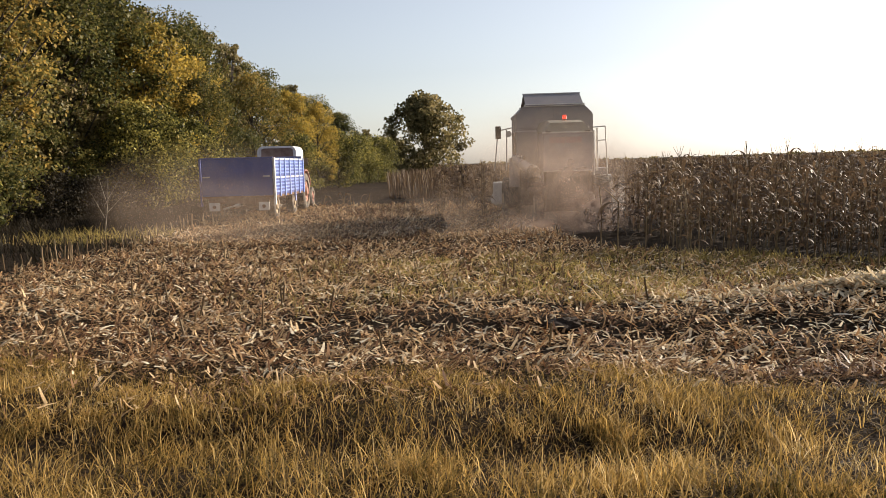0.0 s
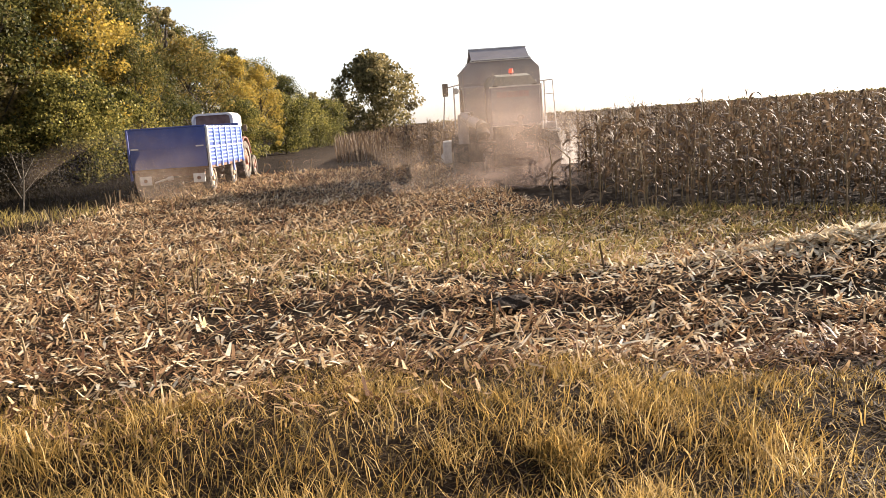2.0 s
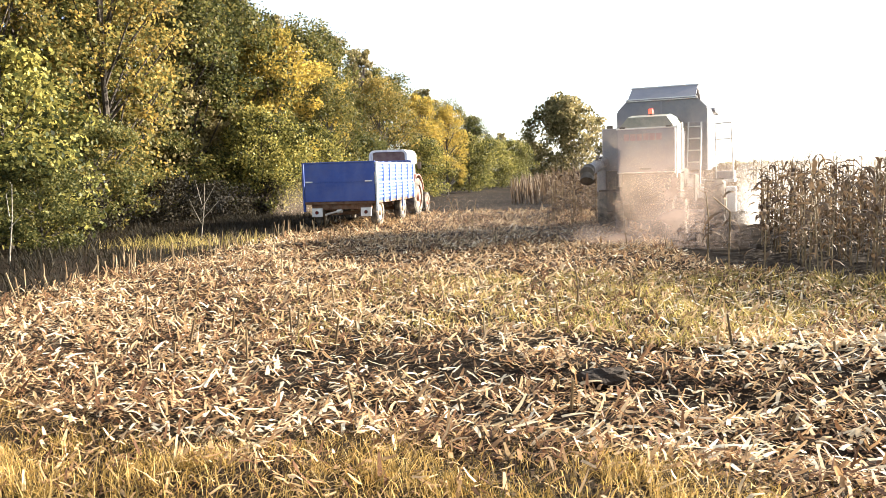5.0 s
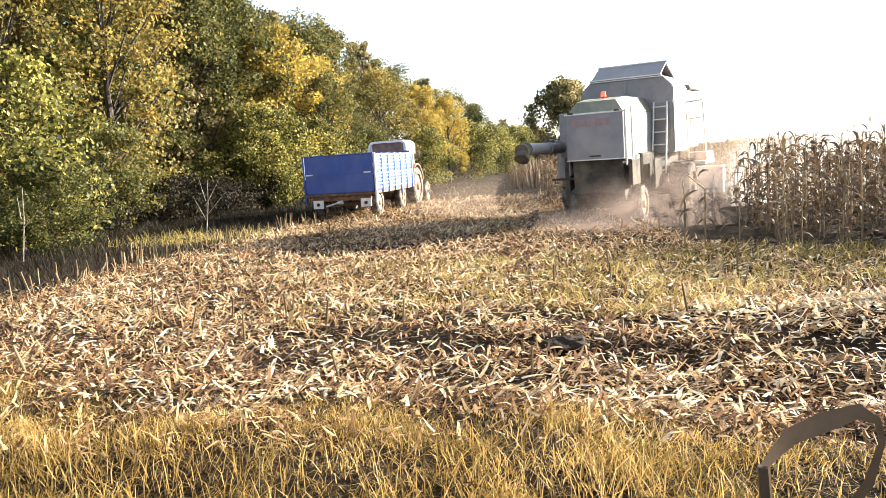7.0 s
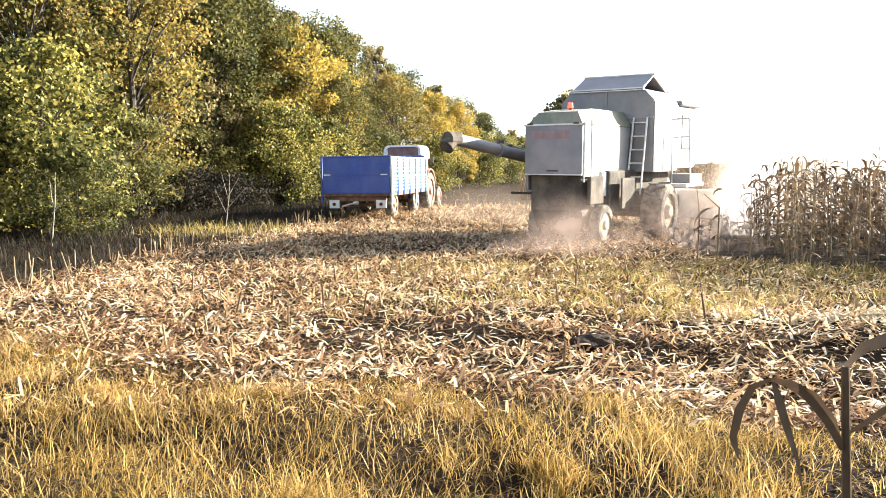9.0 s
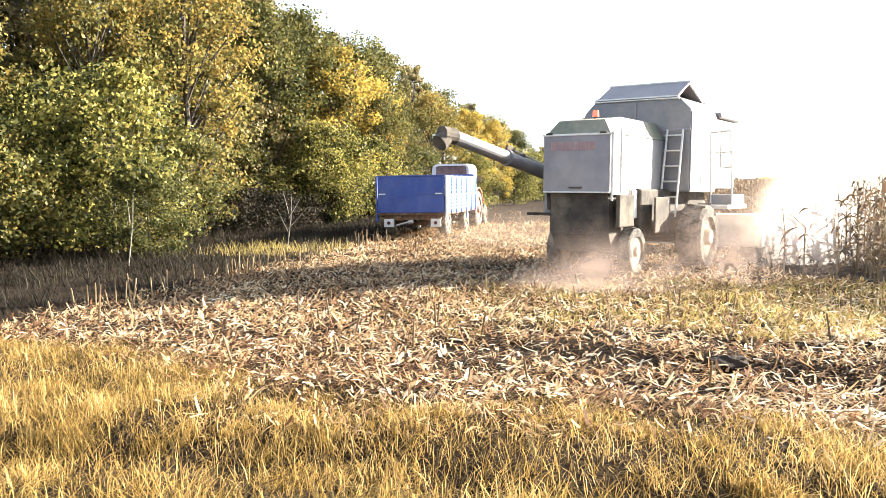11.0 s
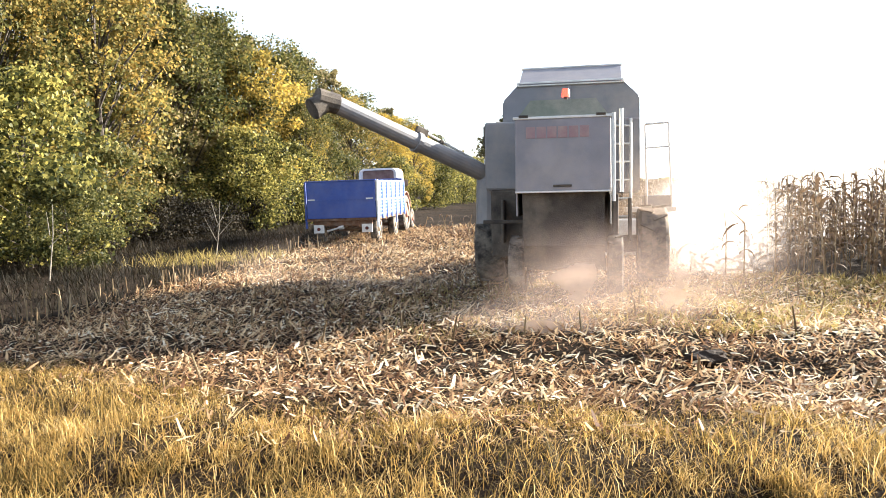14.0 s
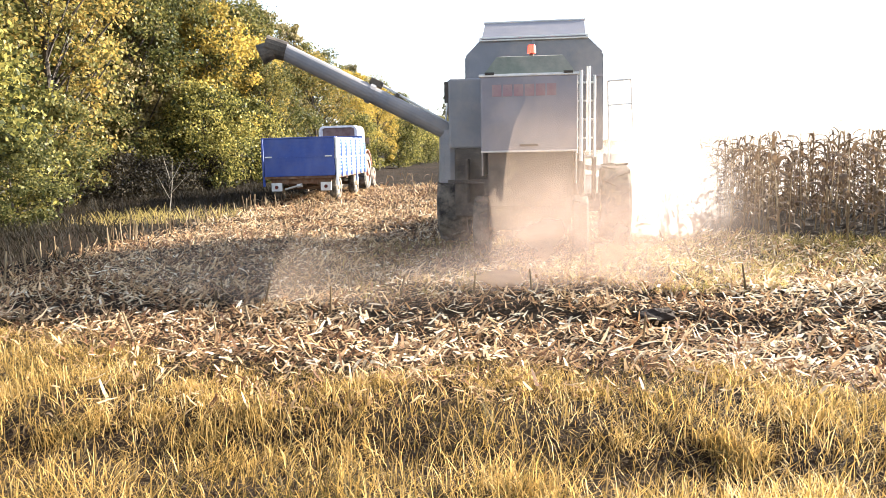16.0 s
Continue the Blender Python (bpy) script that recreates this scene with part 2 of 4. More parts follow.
RUBBER = surface("dusty_rubber", [(0.3, (0.03, 0.028, 0.026)), (0.7, (0.09, 0.08, 0.07))], 0.9, 0, 8, 60, 0.5, DUSTY, 0.6)
RIM = surface("dusty_rim_paint", [(0.3, (0.34, 0.26, 0.17)), (0.7, (0.46, 0.37, 0.25))], 0.7, 0, 6, 60, 0.2, DUSTY, 0.6)
BLUE = surface("blue_trailer_paint", [(0.3, (0.02, 0.042, 0.21)), (0.7, (0.03, 0.07, 0.30))], 0.45, 0.0, 2.2, 70, 0.15, (0.16, 0.16, 0.24), 0.35)
# paler copy of the trailer blue, holding the highlights on ribs and stakes
BLUE_RIB = surface("highlight_blue_paint", [(0.3, (0.10, 0.19, 0.55)), (0.7, (0.2, 0.3, 0.66))], 0.5, 0.0, 3, 70, 0.15, (0.5, 0.5, 0.5), 0.3)
WHITE = surface("dirty_white_paint", [(0.3, (0.62, 0.6, 0.56)), (0.7, (0.78, 0.76, 0.72))], 0.55, 0, 5, 70, 0.15, DUSTY, 0.5)
RUST = surface("rusty_frame", [(0.3, (0.10, 0.05, 0.03)), (0.7, (0.22, 0.12, 0.07))], 0.85, 0.1, 6, 60, 0.4, DUSTY, 0.4)
ORANGE = surface("orange_red_paint", [(0.3, (0.24, 0.06, 0.035)), (0.7, (0.34, 0.11, 0.06))], 0.6, 0, 5, 70, 0.2, DUSTY, 0.6)
CAB_BROWN = surface("brown_cab_roof", [(0.3, (0.12, 0.07, 0.055)), (0.7, (0.2, 0.12, 0.1))], 0.7, 0, 5, 70, 0.2, DUSTY, 0.3)


def glass_material():
    m, n, l = nodes_of("dusty_glass")
    b = n["Principled BSDF"]
    b.inputs["Base Color"].default_value = (0.03, 0.03, 0.027, 1)
    b.inputs["Roughness"].default_value = 0.12
    b.inputs["Specular IOR Level"].default_value = 0.3
    return m


def lamp_material(name, colour, power):
    m, n, l = nodes_of(name)
    b = n["Principled BSDF"]
    b.inputs["Base Color"].default_value = (*colour, 1)
    b.inputs["Roughness"].default_value = 0.25
    b.inputs["Emission Color"].default_value = (*colour, 1)
    b.inputs["Emission Strength"].default_value = power
    return m


GLASS = glass_material()
BEACON = lamp_material("red_orange_beacon", (1.0, 0.07, 0.03), 0.45)
TAIL_RED = lamp_material("red_tail_lamp", (0.10, 0.015, 0.012), 0.0)
DUST_A = dust_material("drifting_dust", 0.36, (0.54, 0.41, 0.31), 0.4, 0.4)
DUST_B = dust_material("thick_dust", 0.6, (0.56, 0.42, 0.34), 0.2, 0.25)
DUST_THIN = dust_material("bright_dust_haze", 0.84, (0.88, 0.8, 0.72), 0.5, 0.7)

# ---- mesh helpers ----
rng = np.random.default_rng(7)


def strips(name, rows, material):
    """One mesh of many ribbons: rows is (count, steps, 2, 3), the two edges of each ribbon step by step."""
    n, s = rows.shape[:2]
    verts = rows.reshape(-1, 3)
    base = (np.arange(n) * s * 2)[:, None, None] + (np.arange(s - 1) * 2)[None, :, None]
    quads = (base + np.array([0, 1, 3, 2])[None, None]).reshape(-1, 4)
    return flat_mesh(name, verts, quads, material)


def flat_mesh(name, verts, quads, material):
    me = bpy.data.meshes.new(name)
    k = quads.shape[1]
    me.vertices.add(len(verts))
    me.vertices.foreach_set("co", np.ascontiguousarray(verts, np.float32).ravel())
    me.loops.add(quads.size)
    me.loops.foreach_set("vertex_index", np.ascontiguousarray(quads, np.int32).ravel())
    me.polygons.add(len(quads))
    me.polygons.foreach_set("loop_start", np.arange(len(quads), dtype=np.int32) * k)
    me.polygons.foreach_set("loop_total", np.full(len(quads), k, np.int32))
    me.update(calc_edges=True)
    me.materials.append(material)
    return me


def part(name, bm, material, parent, label="", smooth=False):
    """Links a bmesh as one mesh object under a thing or a part."""
    me = bpy.data.meshes.new(name)
    bm.normal_update()
    bm.to_mesh(me)
    bm.free()
    me.materials.append(material)
    if smooth:
        me.polygons.foreach_set("use_smooth", [True] * len(me.polygons))
    ob = new(name, me)
    ob.parent = parent
    return tagged(ob, label)


def thing(name, label, category, at, group="", kind=""):
    ob = new(name)
    ob.empty_display_size = 0.2
    ob.matrix_basis = at
    return tagged(ob, label, category, group, kind)


def box(bm, x0, x1, y0, y1, z0, z1, bevel=0.0):
    made = bmesh.ops.create_cube(bm, size=1, matrix=Matrix.LocRotScale(((x0 + x1) / 2, (y0 + y1) / 2, (z0 + z1) / 2), None, (x1 - x0, y1 - y0, z1 - z0)))
    if bevel:
        edges = list({e for v in made["verts"] for e in v.link_edges})
        bmesh.ops.bevel(bm, geom=edges, offset=bevel, segments=2, affect="EDGES", profile=0.5)
    return bm


def boxes(rows, bevel=0.0):
    bm = bmesh.new()
    for r in rows:
        box(bm, *r, bevel=bevel)
    return bm


def rod(bm, a, b, r0, r1=None, sides=8):
    a, b = Vector(a), Vector(b)
    d = b - a
    m = Matrix.Translation((a + b) / 2) @ d.to_track_quat("Z", "Y").to_matrix().to_4x4()
    bmesh.ops.create_cone(bm, cap_ends=True, segments=sides, radius1=r0, radius2=r0 if r1 is None else r1, depth=d.length, matrix=m)
    return bm


def rods(rows, sides=8):
    bm = bmesh.new()
    for r in rows:
        rod(bm, *r, sides=sides)
    return bm


def prism(bm, outline, x0, x1):
    """Outline of (y, z) drawn out along x."""
    a = [bm.verts.new((x0, y, z)) for y, z in outline]
    b = [bm.verts.new((x1, y, z)) for y, z in outline]
    bm.faces.new(a[::-1])
    bm.faces.new(b)
    for i in range(len(a)):
        j = (i + 1) % len(a)
        bm.faces.new((a[i], a[j], b[j], b[i]))
    bmesh.ops.recalc_face_normals(bm, faces=bm.faces[:])
    return bm


def prism_y(bm, outline, y0, y1):
    """Outline of (x, z) drawn out along y."""
    a = [bm.verts.new((x, y0, z)) for x, z in outline]
    b = [bm.verts.new((x, y1, z)) for x, z in outline]
    bm.faces.new(a)
    bm.faces.new(b[::-1])
    for i in range(len(a)):
        j = (i + 1) % len(a)
        bm.faces.new((a[j], a[i], b[i], b[j]))
    bmesh.ops.recalc_face_normals(bm, faces=bm.faces[:])
    return bm


def wheel(parent, x, y, r, width, tyre_mat, rim_mat, lugs=18, label=""):
    """A wheel turning about x, its tyre with lugs and a dished rim as parts."""
    hub = new("wheel")
    hub.parent = parent
    hub.location = (x, y, r)
    tagged(hub, label)
    bm = bmesh.new()
    prof = [(-0.5, 0.62), (-0.5, 0.9), (-0.38, 0.98), (0, 1.0), (0.38, 0.98), (0.5, 0.9), (0.5, 0.62)]
    rings = []
    seg = 28
    for k in range(seg):
        a = 2 * math.pi * k / seg
        rings.append([bm.verts.new((u * width, v * r * 0.97 * math.cos(a), v * r * 0.97 * math.sin(a))) for u, v in prof])
    for k in range(seg):
        p, q = rings[k], rings[(k + 1) % seg]
        for i in range(len(prof)):
            j = (i + 1) % len(prof)
            bm.faces.new((p[i], q[i], q[j], p[j]))
    for k in range(lugs):
        a = 2 * math.pi * k / lugs
        s = 1 if k % 2 else -1
        m = Matrix.Rotation(a, 4, "X") @ Matrix.Translation((s * width * 0.22, 0, r * 0.975)) @ Matrix.Rotation(radians(28 * s), 4, "Z")
        bmesh.ops.create_cube(bm, size=1, matrix=m @ Matrix.Diagonal((width * 0.5, r * 0.07, r * 0.05, 1)))
    bmesh.ops.recalc_face_normals(bm, faces=bm.faces[:])
    part("tyre", bm, tyre_mat, hub)
    bm = bmesh.new()
    bmesh.ops.create_cone(bm, cap_ends=True, segments=24, radius1=r * 0.62, radius2=r * 0.62, depth=width * 0.7, matrix=Matrix.Rotation(radians(90), 4, "Y"))
    for sx in (-1, 1):
        bmesh.ops.create_cone(bm, cap_ends=True, segments=16, radius1=r * 0.3, radius2=r * 0.2, depth=width * 0.3, matrix=Matrix.Translation((sx * width * 0.42, 0, 0)) @ Matrix.Rotation(radians(90 * sx), 4, "Y"))
        for k in range(8):
            a = 2 * math.pi * k / 8
            rod(bm, (sx * width * 0.34, r * 0.4 * math.cos(a), r * 0.4 * math.sin(a)), (sx * width * 0.39, r * 0.4 * math.cos(a), r * 0.4 * math.sin(a)), r * 0.035, sides=6)
    part("rim", bm, rim_mat, hub)
    return hub


# ---- ground: one sheet to the horizon ----


def ground_height(x, y):
    """Level field with faint swells, rising slowly far out to one side."""
    rise = 0.007 * np.maximum(0, x - 20) * (y > -1e9)
    near = np.exp(-((x / 40) ** 2 + ((y - 15) / 40) ** 2))
    swell = 0.035 * np.sin(0.9 * x + 0.4 * y) * np.sin(0.55 * y - 0.3 * x) + 0.02 * np.sin(2.7 * x - 1.3 * y) * np.sin(2.1 * y + 0.5)
    bank = -0.10 * np.exp(-(((y - 6.6 + 0.25 * x) / 0.8) ** 2)) * np.exp(-(((x - 3.5) / 3.5) ** 2))
    along = y + 0.26 * x
    furrow = 0.022 * np.sin(2 * np.pi * along / 0.95 + 0.9 * np.sin(1.1 * x) + 0.6 * np.sin(2.9 * x)) * np.exp(-(((along - 7.4) / 1.3) ** 2)) * np.clip((x + 2) / 2, 0, 1) * np.clip((9 - x) / 2, 0, 1)
    mound = 0.20 * np.exp(-(((x - 5.4) / 1.9) ** 2) - (((y - 7.2 + 0.2 * (x - 5.4)) / 0.6) ** 2))
    rut = -0.11 * np.exp(-(((y - 3.85 + 0.1 * x + 0.15 * np.sin(1.3 * x)) / 0.42) ** 2)) * np.exp(-((x / 7) ** 2))
    return rise + near * swell + bank + furrow + mound + rut


def build_ground():
    def spread(lo, hi, fine_lo, fine_hi, fine, far):
        inner = np.arange(fine_lo, fine_hi + fine, fine)
        left = fine_lo - np.geomspace(fine, fine_lo - lo, far)[::-1]
        right = fine_hi + fine + np.geomspace(fine, hi - fine_hi, far)
        return np.concatenate([left, inner, right])
    xs, ys = spread(-900, 900, -14, 14, 0.14, 40), spread(-900, 1800, 1, 28, 0.14, 40)
    gx, gy = np.meshgrid(xs, ys)
    rough = np.where((np.abs(gx) < 14) & (gy > 1) & (gy < 28), 1.0, 0.0)
    z = ground_height(gx, gy) + rough * rng.normal(0, 0.012, gx.shape)
    v = np.stack([gx, gy, z], -1).reshape(-1, 3)
    w = len(xs)
    i = (np.arange(len(ys) - 1)[:, None] * w + np.arange(w - 1)[None]).ravel()
    ob = new("ground", flat_mesh("ground", v, np.stack([i, i + 1, i + w + 1, i + w], 1), SOIL))
    tagged(ob, "bare dark brown soil of a harvested maize field", "ground", kind="structure")


build_ground()


def ribbon_patch(count, x, y, length, width, lift, lean, steps=3, bend=0.5, heading=None, taper=0.92):
    """Ribbons standing or lying at (x, y): lean 0 is upright, 90 lies flat; bend droops the tip further, in radians."""
    a = rng.uniform(0, 2 * np.pi, count) if heading is None else heading
    out = np.zeros((count, steps, 2, 3))
    px, py, pz = x.copy(), y.copy(), ground_height(x, y) + lift
    tilt = np.radians(lean) * np.ones(count)
    twist = rng.uniform(0, np.pi, count)
    sx, sy = np.cos(a + np.pi / 2 + 0.4 * np.sin(twist)), np.sin(a + np.pi / 2 + 0.4 * np.sin(twist))
    for s in range(steps):
        f = s / (steps - 1)
        half = 0.5 * width * (1 - taper * f ** 2)
        for k, side in enumerate((-1, 1)):
            out[:, s, k, 0] = px + side * half * sx
            out[:, s, k, 1] = py + side * half * sy
            out[:, s, k, 2] = pz + side * half * 0.3 * np.sin(twist)
        step = length / (steps - 1)
        px, py, pz = px + step * np.sin(tilt) * np.cos(a), py + step * np.sin(tilt) * np.sin(a), pz + step * np.cos(tilt)
        tilt = tilt + bend / (steps - 1)
    out[..., 2] = np.maximum(out[..., 2], ground_height(out[..., 0], out[..., 1]) + 0.004)
    return out


def edge_line(x):
    """Where the rough grass ends and the husk-strewn field begins."""
    return 5.55 - 0.28 * x + 0.35 * np.sin(1.1 * x) + 0.012 * x * x


def clumped(n, x0, x1, y0, y1, clumps, spread_by):
    cx, cy = rng.uniform(x0, x1, clumps), rng.uniform(y0, y1, clumps)
    size = rng.uniform(0.4, 1.3, clumps)
    k = rng.integers(0, clumps, n)
    loose = rng.random(n) < 0.34
    x = np.where(loose, rng.uniform(x0, x1, n), cx[k] + rng.normal(0, spread_by, n) * size[k])
    y = np.where(loose, rng.uniform(y0, y1, n), cy[k] + rng.normal(0, spread_by, n) * size[k])
    return x, y, np.where(loose, 0.6, size[k])


# ---- grass, husks and stubble ----


def build_grass():
    x, y, s = clumped(230000, -6.5, 7.5, 1.4, 8.0, 640, 0.14)
    keep = y < edge_line(x) + rng.normal(0, 0.18, len(x))
    hollow = np.exp(-(((y - 3.8 + 0.1 * x + 0.15 * np.sin(1.3 * x)) / 0.36) ** 2)) * np.clip(0.55 + 0.6 * np.sin(1.9 * x + 0.6) * np.sin(0.7 * x + 1.4), 0.1, 1)
    keep &= rng.random(len(x)) > 0.62 * hollow
    x, y, s = x[keep], y[keep], s[keep]
    n = len(x)
    rows = ribbon_patch(n, x, y, rng.uniform(0.06, 0.24, n) * (0.4 + 0.7 * s) * np.clip(0.4 + 0.55 * (edge_line(x) - y), 0.4, 1), rng.uniform(0.0025, 0.0075, n), 0, rng.uniform(3, 66, n), 3, rng.uniform(0.2, 1.9, n))
    ob = new("dry_grass", strips("dry_grass", rows, GRASS))
    tagged(ob, "tall dry yellow grass with green tufts at the field edge", "grass", kind="stuff")
    n = 52000
    x, y = rng.uniform(-7, 7.5, n), rng.uniform(-1.5, 7.6, n)
    keep = y < edge_line(x) + 0.4
    x, y = x[keep], y[keep]
    n = len(x)
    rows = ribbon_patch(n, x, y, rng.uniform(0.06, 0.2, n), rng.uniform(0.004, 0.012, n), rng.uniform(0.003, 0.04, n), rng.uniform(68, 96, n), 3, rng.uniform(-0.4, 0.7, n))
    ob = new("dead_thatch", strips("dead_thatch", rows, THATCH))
    tagged(ob, "flattened brown dead grass and leaf scraps between tufts", "grass", kind="stuff")
    n = 30000
    x, y, s = clumped(n, -2.5, 9, 7.6, 13.0, 300, 0.17)
    side = np.clip((x + 2.0) / 4.5, 0.06, 1)
    keep = (rng.random(n) < side) & (y < 13.6 - 0.9 * np.maximum(0, x - 4.2)) & (y > 8.3 - 0.1 * x + 0.4 * np.sin(x * 1.7))
    x, y, s = x[keep], y[keep], s[keep]
    n = len(x)
    rows = ribbon_patch(n, x, y, rng.uniform(0.05, 0.20, n) * (0.5 + 0.6 * s), rng.uniform(0.005, 0.012, n), 0, rng.uniform(5, 65, n), 4, rng.uniform(0.3, 1.6, n))
    ob = new("weedy_grass", strips("weedy_grass", rows, WEED))
    tagged(ob, "yellow-green weedy grass between the maize rows", "grass", kind="stuff")
    n = 26000
    x, y, s = clumped(n, -16, -5.0, 9, 37, 620, 0.32)
    keep = x < np.minimum(-5.9 + 0.1 * (y - 12), -5.2) + rng.normal(0, 0.35, n)
    x, y = x[keep], y[keep]
    n = len(x)
    rows = ribbon_patch(n, x, y, rng.uniform(0.12, 0.42, n), rng.uniform(0.008, 0.018, n), 0, rng.uniform(5, 60, n), 4, rng.uniform(0.3, 1.4, n))
    golden = np.hypot((x + 6.6) / 2.2, (y - 19.2) / 1.5) + rng.normal(0, 0.15, n) < 1
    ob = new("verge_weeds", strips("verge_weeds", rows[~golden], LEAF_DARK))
    tagged(ob, "dark straggling weeds along the edge of the wood", "weeds", kind="stuff")
    ob = new("verge_grass", strips("verge_grass", rows[golden], WEED))
    tagged(ob, "patch of dry golden grass before the wood", "grass", kind="stuff")



def build_husks():
    n = 235000
    far = rng.random(n) ** 1.7
    y = 4.6 + 27 * far
    x = rng.uniform(-1, 1, n) * (5.5 + 0.55 * y)
    keep = (y > edge_line(x) - 0.3 + rng.normal(0, 0.5, n)) & ~((x > 4.0) & (y > 13.6 - 1.15 * (x - 4.0)) & (y < 60))
    keep &= x > np.minimum(-6.2 + 0.1 * (y - 12), -5.4) + rng.normal(0, 0.3, n)
    keep &= ~((x > 0) & (y > 8.6) & (y < 12.4) & (rng.random(n) < 0.3))
    along = y + 0.26 * x
    keep &= ~((x > -1.0) & (along < 9.4) & (np.sin(2 * np.pi * along / 0.95 + 0.9 * np.sin(1.1 * x) + 0.6 * np.sin(2.9 * x)) + 0.5 * np.sin(4.3 * x + 2 * y) < -0.25) & (rng.random(n) < 0.6))
    clear = np.sin(0.8 * x + 0.6 * y) * np.sin(1.9 * y - 0.35 * x) + 0.5 * np.sin(3.3 * y + 0.8 * x)
    keep &= (clear > -0.75) | (rng.random(n) < 0.45)
    x, y = x[keep], y[keep]
    n = len(x)
    size = rng.uniform(0.5, 1.35, n) * (1 + 0.03 * (y - 5))
    rows = ribbon_patch(n, x, y, 0.085 * size * rng.uniform(0.5, 1.7, n), 0.015 * size * rng.uniform(0.4, 1.6, n), 0.09 * rng.random(n) ** 2, rng.uniform(45, 104, n), 3, rng.uniform(-0.9, 1.4, n), taper=0.55)
    ob = new("maize_husks", strips("maize_husks", rows, HUSK))
    tagged(ob, "dry maize husks and leaf scraps strewn over the soil", "crop residue", kind="stuff")
    n = 10000
    y = 5.2 + 17 * rng.random(n) ** 1.4
    x = rng.uniform(-1, 1, n) * (4.5 + 0.5 * y)
    keep = (y > edge_line(x)) & ~((x > 4.0) & (y > 13.6 - 1.15 * (x - 4.0))) & (x > -5.8)
    x, y = x[keep], y[keep]
    n = len(x)
    rows = ribbon_patch(n, x, y, rng.uniform(0.07, 0.18, n), rng.uniform(0.014, 0.034, n), rng.uniform(0.03, 0.09, n), rng.uniform(70, 105, n), 5, rng.uniform(-0.4, 1.6, n), taper=0.6)
    ob = new("pale_maize_husks", strips("pale_maize_husks", rows, HUSK_PALE))
    tagged(ob, "broad bleached maize husks lying on the field", "crop residue", kind="stuff")


def build_pile():
    n = 4200
    a, r = rng.uniform(0, 2 * np.pi, n), np.abs(rng.normal(0, 0.5, n))
    x, y = 5.4 + 2.6 * r * np.cos(a), 7.4 + 0.62 * r * np.sin(a) - 0.2 * 2.6 * r * np.cos(a)
    lift = 0.11 * np.exp(-((r / 0.55) ** 2)) * rng.random(n)
    rows = ribbon_patch(n, x, y, rng.uniform(0.06, 0.19, n), rng.uniform(0.018, 0.05, n), lift, rng.uniform(58, 114, n), 5, rng.uniform(-0.8, 1.8, n), taper=0.6)
    ob = new("husk_pile", strips("husk_pile", rows, HUSK_PALE))
    tagged(ob, "long heap of bleached maize husks on the soil", "husk pile", kind="stuff")


def build_stubble():
    """Short cut stalks standing in rows."""
    pts = []
    for row in range(-9, 7):
        for k in range(46):
            t = 0.5 * k + rng.normal(0, 0.12)
            x, y = 0.7 * row + 0.10 * t + rng.normal(0, 0.06), 6.2 + t
            if x > 4 and y > 12 or y < edge_line(x) or x < -9 or rng.random() < 0.62:
                continue
            pts.append((x, y))
    for k in range(95):
        y = rng.uniform(9.5, 25)
        pts.append((-6.1 + 0.08 * (y - 12) + rng.normal(0, 0.25), y))
    bm = bmesh.new()
    for x, y in pts:
        z = float(ground_height(np.array(x), np.array(y)))
        h = rng.uniform(0.1, 0.32) + (0.12 if x < -5 else 0)
        rod(bm, (x, y, z - 0.02), (x + rng.normal(0, 0.05), y + rng.normal(0, 0.05), z + h), 0.013, 0.009, 6)
    me = bpy.data.meshes.new("maize_stubble")
    bm.to_mesh(me)
    bm.free()
    me.materials.append(CORN_STALK)
    tagged(new("maize_stubble", me), "short cut maize stalks standing in rows", "stubble", kind="stuff")


def build_clod():
    bm = bmesh.new()
    bmesh.ops.create_icosphere(bm, subdivisions=3, radius=1)
    for v in bm.verts:
        k = 1 + 0.35 * noise.noise(v.co * 1.8) + 0.15 * noise.noise(v.co * 5)
        v.co = Vector((v.co.x * 0.2, v.co.y * 0.14, v.co.z * 0.07)) * k
    me = bpy.data.meshes.new("earth_clod")
    bm.to_mesh(me)
    bm.free()
    me.materials.append(CLOD)
    ob = new("earth_clod", me)
    ob.matrix_basis = pose(1.8, 6.9, 0.03, 0, 0, 12)
    tagged(ob, "dark brown lump of turned earth among husks", "earth clod")


build_grass()
build_husks()
build_pile()
build_stubble()
build_clod()


# ---- trees ----


def crown_leaves(clumps, per, leaf, flat=0.75):
    """Leaf quads scattered in clumps: clumps are (x, y, z, radius)."""
    c = np.array(clumps)
    k = np.repeat(np.arange(len(c)), per)
    n = len(k)
    d = rng.normal(size=(n, 3))
    d /= np.linalg.norm(d, axis=1)[:, None]
    r = c[k, 3] * rng.random(n) ** 0.45
    p = c[k, :3] + d * r[:, None] * (1, 1, flat)
    u, w = rng.normal(size=(n, 3)), rng.normal(size=(n, 3))
    u /= np.linalg.norm(u, axis=1)[:, None]
    w -= (w * u).sum(1)[:, None] * u
    w /= np.linalg.norm(w, axis=1)[:, None]
    s = leaf * rng.uniform(0.55, 1.25, n)[:, None]
    q = np.stack([p - 0.8 * u * s, p - 0.56 * w * s + 0.1 * u * s, p + 0.8 * u * s, p + 0.56 * w * s + 0.1 * u * s], 1)
    return q.reshape(-1, 3), np.arange(n * 4).reshape(-1, 4)


